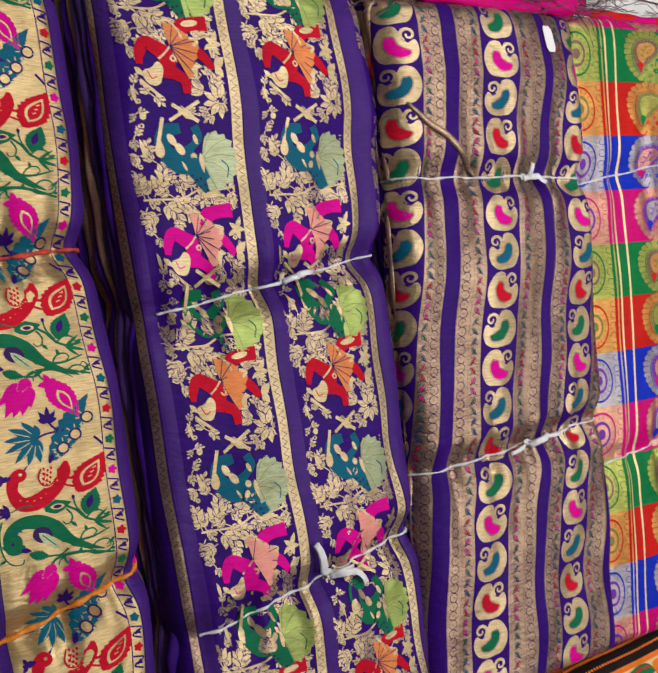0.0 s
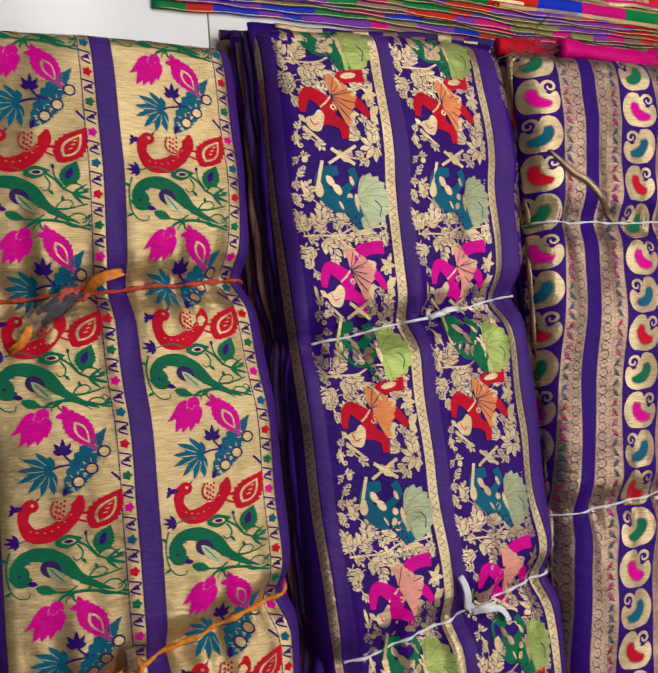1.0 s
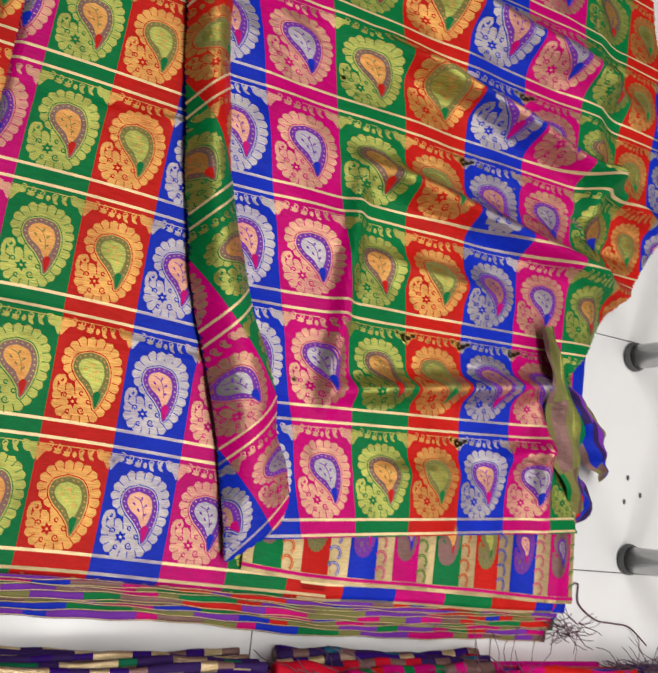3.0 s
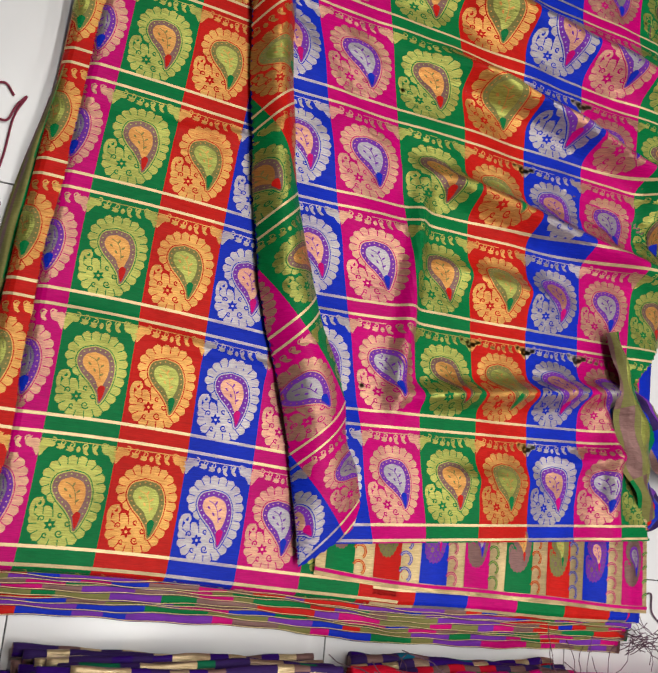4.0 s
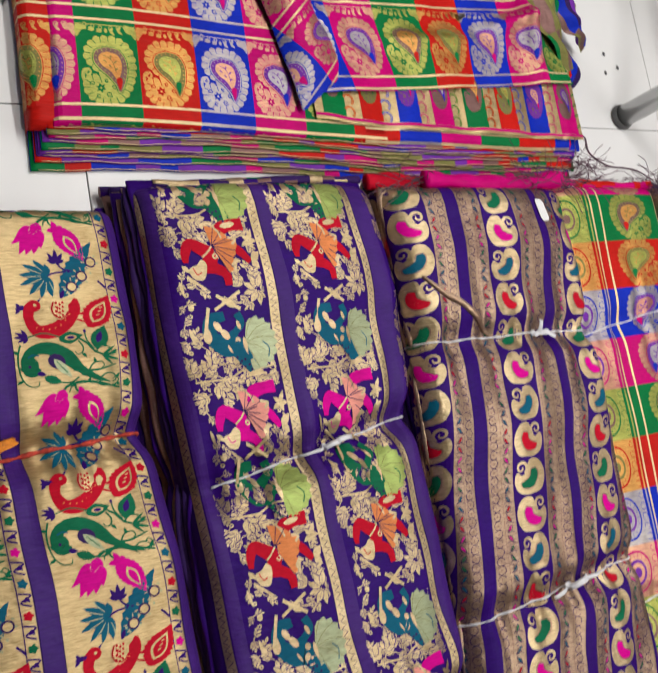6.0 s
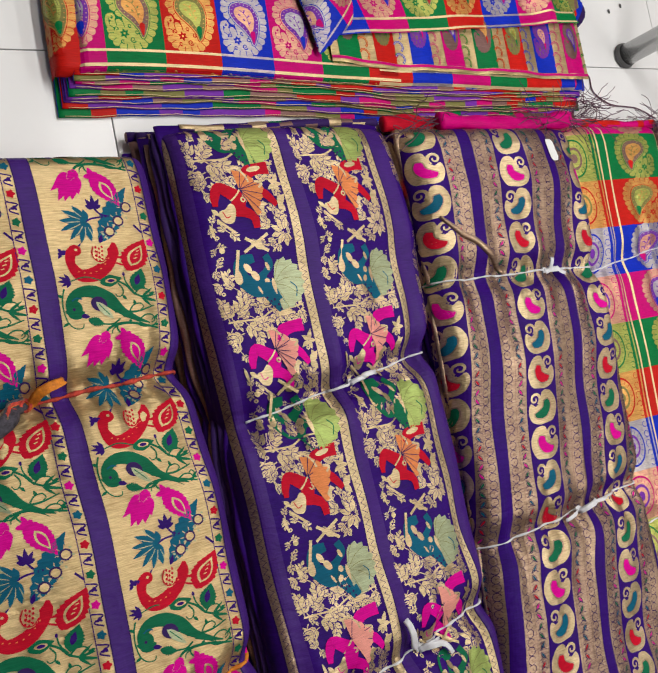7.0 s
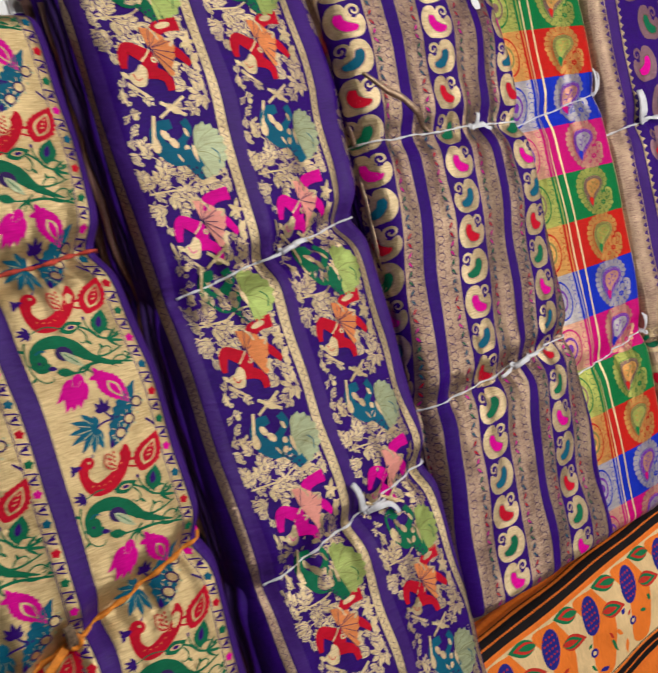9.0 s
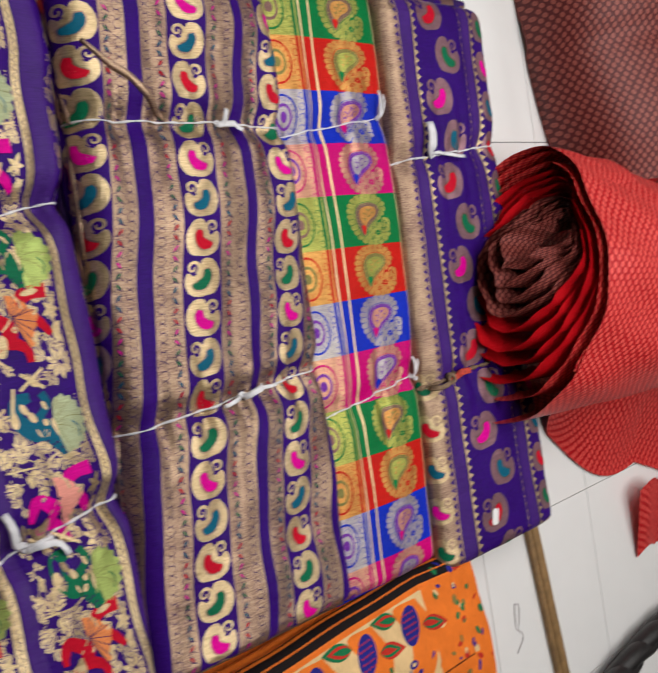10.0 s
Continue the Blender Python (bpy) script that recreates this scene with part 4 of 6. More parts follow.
for a, w in ((0.195, 0.0155), (0.371, 0.0135), (0.020, 0.014)):
    # The stripe on the left flank gets a duller gold, painting that side's shade.
    ink.band(a, a + w, -0.05, b2.length, "gold" if a > 0.1 else "gold_dull", 1)
    zz = np.arange(-0.05, b2.length, 0.0055)
    ink.stroke(np.stack([a + w / 2 + np.where(np.arange(len(zz)) % 2, 1, -1) * w * 0.26, zz], -1), 0.0012, "ink", 2)
    for e in (a, a + w):
        ink.band(e - 0.0004, e + 0.0004, -0.05, b2.length, "ink", 2)
for a, b in ((0.2120, 0.2340), (0.3860, 0.420), (0.036, 0.055)):
    ink.band(a, b, -0.05, b2.length, "violet", 1)
ink.build("woven_pattern", b2, c2)
fold_layers(t2, b2, ["ink", "purple", "brown", "ink", "purple", "brown", "ink"], 9, 0.03, 22, 0.014)

# striped gold bundle with paisley rows
t3, c3 = bundle("purple and gold striped silk bundle with paisley rows, tied with string", b3, "gold_dull")
ink = Ink((-SIDE, b3.width + SIDE + 0.1, -0.06, b3.length + 0.02))
mango = mango_motif()
HEARTS = ["magenta", "teal", "red", "green"]
for a, b in ((-0.002, 0.080), (0.119, 0.145), (0.192, 0.261), (0.316, 0.337), (0.370, 0.434), (0.480, 0.502), (0.545, 0.62)):
    ink.band(a, b, -0.06, b3.length + 0.03, "purple", 1)
for pu, off, s in ((0.042, -0.0165, 1.12), (0.2265, 0.0, 0.98), (0.402, 0.010, 0.92), (0.582, 0.0, 1.0)):
    for k in range(-2, 18):
        right = k % 2 == 0
        stamp(ink, mango, pu, 0.1015 + off + k * 0.0608, s if right else -s, 0.93, {"heart": HEARTS[k % 4]}, 0.0, 1)


def scroll_band(u_line, u_leaf, w_line, w_leaf, seed):
    """A scroll of small rings beside a row of slanting leaves, in fine dark thread."""
    rnd = random.Random(seed)
    v, i = -0.05, 0
    while v < b3.length + 0.02:
        ink.stroke(xf(curl(w_line * 0.42, w_line * 0.36, 0.86, 11, 0.6 + math.pi * (i % 2)), u_line, v), 0.0010, "ink", 2)
        ink.fill(xf(ellipse(0.0011, 0.0013, 6), u_line, v), "brown", 2)
        v += w_line * 0.80
        i += 1
    v, i = -0.05, 0
    while v < b3.length + 0.02:
        col = ("red", "magenta", "green", "teal")[(i // 2) % 4]
        a = 0.9 if i % 2 else 2.2
        ink.fill(xf(leaf(w_leaf * 0.62, 0.0030), u_leaf - math.cos(a) * w_leaf * 0.31, v - 0.003, 1, a), col, 2)
        ink.stroke(xf(leaf(w_leaf * 0.8, 0.0062), u_leaf - math.cos(a) * w_leaf * 0.4, v - 0.004, 1, a), 0.0008, "ink", 2)
        ink.stroke(np.array([(u_leaf - w_leaf * 0.4, v + 0.008), (u_leaf, v + 0.004), (u_leaf + w_leaf * 0.4, v + 0.009)]), 0.0009, "ink", 2)
        ink.stroke(np.array([(u_leaf - w_leaf * 0.3, v + 0.012), (u_leaf - 0.002, v + 0.0105)]), 0.0008, "ink", 2)
        v += 0.0155
        i += 1
    for e in (u_line, u_leaf):
        ink.band(e - 0.0105, e - 0.0100, -0.05, b3.length + 0.02, "brown", 2)


for ul, uf in ((0.108, 0.090), (0.156, 0.179), (0.302, 0.276), (0.346, 0.360), (0.463, 0.446), (0.513, 0.531)):
    scroll_band(ul, uf, 0.0175, 0.019, int(ul * 1000))
ink.build("woven_pattern", b3, c3)
fold_layers(t3, b3, ["purple", "brown", "gold_dull", "magenta", "brown", "ink"], 9, 0.012, 33, 0.016)

# chequered bundle
DYES = ["green", "red", "blue", "magenta"]
HEART = {"green": ("z_red", "olive", "olive", "s_red"), "red": ("z_green", "olive", "z_red", "s_green"), "blue": ("z_magenta", "s_purple", "s_purple", "s_magenta"), "magenta": ("z_blue", "s_purple", "s_purple", "s_blue")}


def threads(key):
    h = HEART[key]
    return {"zari": "z_" + key, "ground": "s_" + key, "heart": h[0], "heart_rim": {"green": "brown", "red": "olive", "blue": "s_purple", "magenta": "s_purple"}[key], "heart_dot": h[2], "heart_tip": h[3]}


t4, c4 = bundle("chequered green, red, blue and magenta brocade bundle tied with string", b4, "s_red")
ink = Ink((-SIDE, b4.width + SIDE, -0.04, b4.length + 0.05))
big, arch = big_mango_motif(), arch_motif()
for k in range(-2, 12):
    key = DYES[k % 4]
    va, vb = 0.033 + k * 0.097, 0.033 + (k + 1) * 0.097
    ink.band(-SIDE, b4.width + SIDE, va, vb, "s_" + key, 1)
    ink.band(-0.085, 0.098, va, vb, "z_" + key, 2)
    ink.band(0.088, 0.094, va, vb, "s_" + key, 3)
    for e in (0.103, 0.126, 0.300, 0.312):
        ink.band(e, e + 0.0045, va, vb, "cream", 2)
    mid = (va + vb) / 2
    sub = threads(key)
    for r, m in ((0.040, "s_"), (0.036, "z_"), (0.0235, sub["heart_rim"]), (0.018, "z_"), (0.0095, sub["heart_rim"])):
        ink.fill(xf(ellipse(r * 0.8, r, 30), 0.040, mid), m + key if m.endswith("_") else m, {0.040: 3, 0.036: 4, 0.0235: 5, 0.018: 6, 0.0095: 7}[r])
    for i in range(18):
        a = i * math.tau / 18
        ink.stroke(np.array([(0.040 + 0.027 * 0.8 * math.cos(a), mid + 0.027 * math.sin(a)), (0.040 + 0.035 * 0.8 * math.cos(a), mid + 0.035 * math.sin(a))]), 0.0009, "s_" + key, 5)
    for i in range(5):
        ink.stroke(xf(curl(0.008, 0.004, 0.8, 10, i), 0.083, va + (i + 0.5) * 0.0194), 0.0012, "s_" + key, 3)
    stamp(ink, big, 0.212, mid, -1.35, 0.84, sub, 0.0, 2)
ink.build("woven_pattern", b4, c4)
fold_layers(t4, b4, ["magenta", "s_blue", "s_green", "s_red"], 6, 0.006, 44, 0.012)

# purple bundle with toothed bands
t5, c5 = bundle("purple brocade bundle with toothed gold bands and small paisleys", b5, "purple")
ink = Ink((-SIDE, b5.width + SIDE, -0.04, b5.length + 0.05))
ink.band(-0.085, 0.062, -0.04, b5.length + 0.05, "gold_dull", 1)
ink.band(0.062, 0.094, -0.04, b5.length + 0.05, "violet", 1)
ink.band(0.262, 0.292, -0.04, b5.length + 0.05, "violet", 1)
for e in (0.058, 0.100, 0.256, 0.296):
    ink.band(e - 0.003, e + 0.001, -0.04, b5.length + 0.05, "gold_dull", 2)
    n = int((b5.length + 0.08) / 0.0165)
    for i in range(n):
        v = -0.04 + i * 0.0165
        s = 1 if e in (0.100, 0.296) else -1
        ink.fill(np.array([(e, v), (e + s * 0.011, v + 0.0065), (e, v + 0.013)]), "gold" if s > 0 else "violet", 3)
    for i in range(n):
        ink.stroke(xf(curl(0.005, 0.002, 0.9, 9, i), 0.03, -0.04 + i * 0.0165), 0.0008, "brown", 2)
for k in range(0, 14):
    sub = {"heart": ("red", "green", "magenta", "teal")[k % 4], "gold": "mauve", "gold_dull": "brown"}
    stamp(ink, mango, 0.178 + (0.022 if k % 2 else -0.022), 0.045 + k * 0.088, 1.25 if k % 2 else -1.25, 1.25, sub, 0, 1)
    stamp(ink, mango, 0.335, 0.06 + k * 0.088, 1.0, 1.1, {**sub, "heart": ("red", "green", "magenta", "teal")[(k + 1) % 4]}, 0, 1)
    if k > 8:
        stamp(ink, mango, 0.022, 0.05 + k * 0.084, 0.9, 0.9, {"heart": ("magenta", "green", "red", "teal")[k % 4]}, 0, 2)
ink.build("woven_pattern", b5, c5)
fold_layers(t5, b5, ["purple", "brown", "ink", "gold_dull"], 6, 0.008, 55, 0.012)


# ---- the chequered silk: a folded stack with a length thrown open on it ----
def chequer(ink, u0, cols, v0, rows, first, up=-1.0, cw=0.0975, rh=0.172, lift=0.0, step=0.006):
    """Cells of the chequered brocade: ground, scalloped paisley, leafy line, and the plain band above."""
    for c in cols:
        key = DYES[(first + c) % 4]
        sub = threads(key)
        ua, ub = u0 + c * cw, u0 + (c + 1) * cw
        for r in rows:
            va = v0 + r * rh
            ink.band(ua, ub, va, va + rh, "s_" + key, 1 + lift, step)
            stamp(ink, big, (ua + ub) / 2, va + 0.062, cw / 0.0975, up * cw / 0.0975, sub, 0.0, 1 + lift)
            stamp(ink, arch, (ua + ub) / 2, va + 0.128, cw / 0.0975, up, sub, 0.0, 1 + lift)
            for k in (0.1455, 0.1680):
                ink.band(ua, ub, va + k, va + k + 0.0042, "cream" if key != "blue" else "z_blue", 3 + lift, step)


class StackTop:
    """The upper face of the stack; v runs back from the front edge."""

    def __init__(self, x0, y0, z, skew=0.05, seed=0.0):
        self.x0, self.y0, self.z, self.skew, self.seed = x0, y0, z, skew, seed

    def at(self, u, v):
        u, v = np.asarray(u, float), np.asarray(v, float)
        edge = np.clip((0.014 - np.minimum(v, u)) / 0.014, 0, 1)
        over = np.clip(-np.minimum(v, u), 0, None)
        x = self.x0 + np.maximum(u, 0) + self.skew * v + 0.003 * np.sin(v * 9 + self.seed)
        y = self.y0 + np.maximum(v, 0) - 0.018 * np.clip((u - 0.2) / 0.4, 0, 1) ** 2 + 0.003 * np.sin(u * 11 + self.seed)
        z = self.z + 0.0028 * fract_noise(u * 1.6, v * 1.6, self.seed) - 0.009 * edge ** 2 - over
        for (a, b, c, d, h, w) in ((0.0, 0.34, 0.45, 0.30, 0.006, 0.012), (0.05, 0.62, 0.30, 0.66, 0.004, 0.012)):
            t = np.clip((u - a) / (c - a), 0, 1)
            dist = v - (b + (d - b) * t)
            z = z + h * np.exp(-(dist / w) ** 2) * (u > a - 0.05) * np.clip(1.2 - np.abs(t - 0.6), 0, 1)
        return np.stack([x, y, z], -1)

    lifted = Bolt.lifted


def lifted_up(self, u, v, lift):
    e = 0.0008
    p = self.at(u, v)
    du = self.at(np.asarray(u) + e, v) - self.at(np.asarray(u) - e, v)
    dv = self.at(u, np.asarray(v) + e) - self.at(u, np.asarray(v) - e)
    n = np.cross(du, dv)
    n /= np.maximum(np.linalg.norm(n, axis=-1, keepdims=True), 1e-12)
    return p + n * np.asarray(lift)[..., None]


StackTop.lifted = lifted_up
stack = thing("fabric_stack", "stack of folded chequered brocade silk in four bright colours", "fabric stack")
STACK_LAYERS = 9
EDGE_MATS = ["s_purple", "s_magenta", "s_blue", "s_green", "brown", "s_red", "olive", "s_purple"]


def stack_layer(i, n):
    """One folded ply: a slab with a soft rounded front whose fold shows the changing colours."""
    rnd = random.Random(70 + i)
    z1 = 0.003 + 0.041 * (i + 1) / n
    z0 = 0.003 + 0.041 * i / n
    out = 0.058 * (1 - (i + 1) / n) + rnd.uniform(-0.003, 0.004)
    left = -0.056 - 0.030 * (1 - (i + 1) / n) + rnd.uniform(-0.006, 0.004)
    xs = np.linspace(left, 1.030 + rnd.uniform(-0.006, 0.012), 110)
    prof = ((0.006, 0.0), (0.0015, 0.22), (0.0, 0.5), (0.0015, 0.78), (0.007, 1.0), (1.20, 1.0), (1.20, 0.0))
    verts, faces, slots = [], [], []
    for x in xs:
        f = -0.055 - out - 0.018 * min(max((x - 0.15) / 0.4, 0), 1) ** 2 + 0.0014 * math.sin(x * 23 + i * 1.9) + 0.0008 * math.sin(x * 71 + i)
        sag = 0.0006 * math.sin(x * 13 + i * 2.3)
        for dy, k in prof:
            verts.append((x + 0.05 * dy, f + dy, z0 + (z1 - z0) * k + sag * (k > 0.1)))
    m = len(prof)
    block = 0
    key = rnd.randrange(8)
    for j in range(len(xs) - 1):
        block -= 1
        if block <= 0:
            block, key = rnd.choice((3, 4, 5, 7, 9)), (key + rnd.choice((1, 2, 3, 5))) % 8
        for k in range(m):
            a, b = j * m + k, j * m + (k + 1) % m
            faces.append((a, a + m, b + m, b))
            slots.append(key if k < 5 else 3)
    faces.append(tuple(range(m)))
    faces.append(tuple((len(xs) - 1) * m + k for k in range(m - 1, -1, -1)))
    slots += [2, 2]
    ply = mesh_from("fold_ply", verts, faces, [MAT[k] for k in EDGE_MATS], slots, stack, True)
    # gilt selvedge thread along the upper fold
    path = [(x, -0.0565 - out - 0.018 * min(max((x - 0.15) / 0.4, 0), 1) ** 2 + 0.0014 * math.sin(x * 23 + i * 1.9) + 0.0008 * math.sin(x * 71 + i) + 0.003, z1 + 0.0004 + 0.0008 * math.sin(x * 300)) for x in xs[1:-1]]
    part("selvedge", tube_bm(path, 0.0006, 4), MAT["cream"], ply, "gilt selvedge thread")


for i in range(STACK_LAYERS):
    stack_layer(i, STACK_LAYERS)
low = StackTop(-0.090, -0.058, 0.047, 0.05, 1.3)
cl = sheet("folded_cloth", low, -0.03, 1.10, -0.012, 1.20, MAT["s_red"], stack, 0.012, 0.012)
ink = Ink((-0.03, 0.085, -0.012, 1.20))
chequer(ink, -0.052, range(0, 2), 0.030, range(0, 7), 1)
ink.build("woven_pattern", low, cl)
top = StackTop(-0.054, -0.055, 0.0525, 0.05, 0.4)
ct = sheet("folded_cloth", top, -0.004, 1.06, -0.006, 1.20, MAT["s_magenta"], stack, 0.008, 0.008)
ink = Ink(lambda p: (p[:, 0] > -0.003) & (p[:, 0] < 0.66) & (p[:, 1] > -0.006) & (p[:, 1] < 1.2) & (p[:, 0] < 0.60 - 0.25 * p[:, 1]))
chequer(ink, 0.042 - 0.0975, range(0, 7), 0.028, range(-1, 8), 3, -1.0, 0.0975, 0.1665)
ink.build("woven_pattern", top, ct)
ink = Ink(lambda p: (p[:, 0] > 0.55) & (p[:, 0] < 1.055) & (p[:, 1] > -0.006) & (p[:, 1] < 0.06))
chequer(ink, 0.042 - 0.0975, range(6, 12), 0.028, range(-1, 1), 3)
ink.build("woven_pattern", top, ct)


class Flap:
    """The wrong side of a turned-back ply in front of the open length."""

    def at(self, u, v):
        u, v = np.asarray(u, float), np.asarray(v, float)
        x = 0.40 + u + 0.02 * v
        y = -0.052 + 0.022 * np.clip(1 - u / 0.35, 0, 1) - 0.004 * np.sin(u * 13) + v
        z = 0.0585 + 0.0025 * np.sin(u * 34 + v * 8) + 0.0018 * np.sin(u * 71) + 0.004 * np.exp(-((u - 0.60) / 0.012) ** 2)
        return np.stack([x, y, z + 0 * x], -1)


Flap.lifted = lifted_up
flap = Flap()
cf = sheet("turned_back_ply", flap, 0.0, 0.64, 0.0, 0.16, MAT["gold_ground"], stack, 0.006, 0.01, "reverse side of the brocade, dull stripes")
ink = Ink((0.0, 0.64, 0.002, 0.16))
RUN = ["red", "green", "blue", "magenta"]
for i in range(8):
    a = 0.015 + i * 0.081
    key = ("green", "red", "blue", "magenta")[i % 4]
    sub = threads(key)
    ink.band(a, a + 0.048, 0.012, 0.16, ("s_green", "s_red", "s_blue", "s_magenta")[i % 4], 1)
    nxt = DYES[(i + 1) % 4]
    for k in range(7):
        ink.stroke(xf(curl(0.010, 0.0095, 0.6, 12, -1.0), a + 0.056, 0.022 + k * 0.0235), 0.0042, "s_" + nxt, 2)
        ink.stroke(xf(curl(0.010, 0.0095, 0.6, 12, -1.0), a + 0.056, 0.022 + k * 0.0235), 0.0018, "z_" + nxt, 3)
    stamp(ink, big, a + 0.024, 0.085, 0.45, -0.7, {**sub, "zari": ("brown", "olive", "s_purple", "brown")[i % 4], "ground": "brown"}, 0, 3)
ink.band(0, 0.64, 0.006, 0.011, "s_magenta", 4)
ink.build("woven_pattern", flap, cf)


class Open:
    """The open length, lying in soft folds over the stack and down its far side."""

    EDGE = ((-0.02, 0.03, 0.10, 0.20, 0.27, 0.34, 0.43, 0.55, 0.68, 0.82, 0.92, 1.05, 1.3), (1.00, 1.05, 1.03, 0.99, 0.97, 1.00, 1.07, 1.18, 1.27, 1.31, 1.30, 1.25, 1.20))
    RIDGES = ((0.46, 0.235, 1.02, 0.325, 0.020, 0.020), (0.50, 0.33, 0.95, 0.39, -0.006, 0.03), (0.48, 0.62, 1.20, 0.52, 0.028, 0.028), (0.52, 0.84, 1.28, 0.68, 0.034, 0.026), (0.72, 0.66, 1.2, 0.60, -0.012, 0.02), (0.50, 0.17, 0.53, 0.62, 0.012, 0.02),
              (0.50, 0.47, 0.85, 0.45, 0.010, 0.025), (0.95, 0.03, 0.93, 0.30, 0.016, 0.025), (0.36, 1.00, 1.2, 0.92, 0.03, 0.04), (0.80, 0.16, 1.0, 0.22, 0.012, 0.02),
              (1.0, 0.55, 1.06, 0.80, 0.016, 0.03), (0.52, 0.12, 0.80, 0.145, 0.006, 0.02))

    def at(self, u, v):
        u, v = np.asarray(u, float), np.asarray(v, float)
        x = 0.455 + u - 0.22 * v + 0.30 * np.clip(v, 0, 2) * np.clip(u / 0.6, 0, 1)
        y = 0.018 + v + 0.085 * u - 0.10 * u * v
        z = 0.066 + 0.0 * u
        for a, b, c, d, h, w in self.RIDGES:
            tx, ty = c - a, d - b
            l = math.hypot(tx, ty)
            along = ((x - a) * tx + (y - b) * ty) / l
            off = (-(x - a) * ty + (y - b) * tx) / l
            z = z + 1.75 * h * np.exp(-(off / (0.85 * w)) ** 2) * np.clip(along / 0.12, 0, 1) * np.clip((l - along) / 0.15 + 0.3, 0, 1)
        z = z + 0.006 * fract_noise(x * 3.4, y * 4.5, 2.0)
        fall = np.clip((x - 1.045) / 0.09, 0, 1)
        z = z - (0.030 + 0.3 * (z - 0.066)) * fall ** 1.5 * (3 - 2 * fall) * 0.9
        z = np.maximum(z, np.where(x < 1.03, 0.0635, 0.004))
        return np.stack([x, y, z], -1)

    def inside(self, p):
        q = self.at(p[:, 0], p[:, 1])
        return (q[:, 0] < np.interp(q[:, 1], *self.EDGE) - 0.001) & (p[:, 1] > 0.0005) & (p[:, 0] > -0.05)


Open.lifted = lifted_up
open_len = Open()
cloth_thing = thing("draped_cloth", "open length of chequered paisley brocade lying in soft folds", "cloth")
us, vs = np.linspace(-0.05, 1.0, 150), np.linspace(0.0, 1.2, 170)
U, V = np.meshgrid(us, vs)
P = open_len.at(U, V)
keep = open_len.inside(np.stack([U.ravel(), V.ravel() + 0.001], -1)).reshape(U.shape)
lim = np.interp(P[..., 1], *Open.EDGE)
P[..., 0] = np.minimum(P[..., 0], lim + 0.0)
idx = np.arange(U.size).reshape(U.shape)
F = np.stack([idx[:-1, :-1], idx[:-1, 1:], idx[1:, 1:], idx[1:, :-1]], -1).reshape(-1, 4)
ok = (keep[:-1, :-1] | keep[:-1, 1:] | keep[1:, 1:] | keep[1:, :-1]).reshape(-1)
drape_mesh = mesh_from("open_length", P.reshape(-1, 3).tolist(), F[ok].tolist(), [MAT["brown"]], None, cloth_thing, True)
ink = Ink(open_len.inside)
chequer(ink, 0.030, range(-1, 10), 0.024, range(-1, 7), 3, -1.0, 0.0965, 0.168, 0.0, 0.005)
ink.build("woven_pattern", open_len, drape_mesh)


class Roll:
    """The long soft fold at the side of the open length, narrowing to a turned corner."""

    AXIS = ((0.0, 0.2, 0.45, 0.70, 1.0), (0.372, 0.338, 0.262, 0.225, 0.19), (-0.022, 0.150, 0.385, 0.62, 0.92))
    WIDE = ((0.0, 0.1, 0.25, 0.6, 1.0), (0.095, 0.092, 0.085, 0.062, 0.07))

    def __init__(self, turn):
        self.c, self.k = math.cos(turn), math.sin(turn)

    def flat(self, p, q):
        return p * self.c - q * self.k, p * self.k + q * self.c

    def at(self, p, q):
        u, v = self.flat(np.asarray(p, float), np.asarray(q, float))
        w = np.interp(v, *self.WIDE)
        s = np.clip(u / w, 0, 1)
        x = np.interp(v, self.AXIS[0], self.AXIS[1]) + s * w * (1 + 0.0 * v)
        y = np.interp(v, self.AXIS[0], self.AXIS[2]) + 0.78 * (0.095 - 0.095 * np.clip(v / 0.5, 0, 1)) * s + 0.10 * s * np.clip(v, 0, 0.5)
        z = 0.064 + 0.034 * np.sin(math.pi * np.clip(s, 0, 1)) * np.clip(0.35 + v * 3, 0, 1) + 0.003 * np.sin(v * 31)
        return np.stack([x, y, z], -1)

    def inside(self, p):
        u, v = self.flat(p[:, 0], p[:, 1])
        return (u > 0.0) & (u < np.interp(v, *self.WIDE)) & (v > 0.0) & (v < 1.0)


Roll.lifted = lifted_up
plainroll, roll = Roll(0.0), Roll(0.33)
us, vs = np.linspace(0, 1, 60), np.linspace(0, 1.0, 200)
S, V = np.meshgrid(us, vs)
P = plainroll.at(S * np.interp(V, *Roll.WIDE) * 0.9999, V)
idx = np.arange(S.size).reshape(S.shape)
F = np.stack([idx[:-1, :-1], idx[:-1, 1:], idx[1:, 1:], idx[1:, :-1]], -1).reshape(-1, 4)
roll_mesh = mesh_from("side_fold", P.reshape(-1, 3).tolist(), F.tolist(), [MAT["s_blue"]], None, cloth_thing, True)
ink = Ink(roll.inside)
chequer(ink, -0.030, range(-1, 7), 0.0, range(-1, 8), 2, -1.0, 0.09, 0.165, 0.0, 0.004)
ink.build("woven_pattern", roll, roll_mesh, 0.0012)


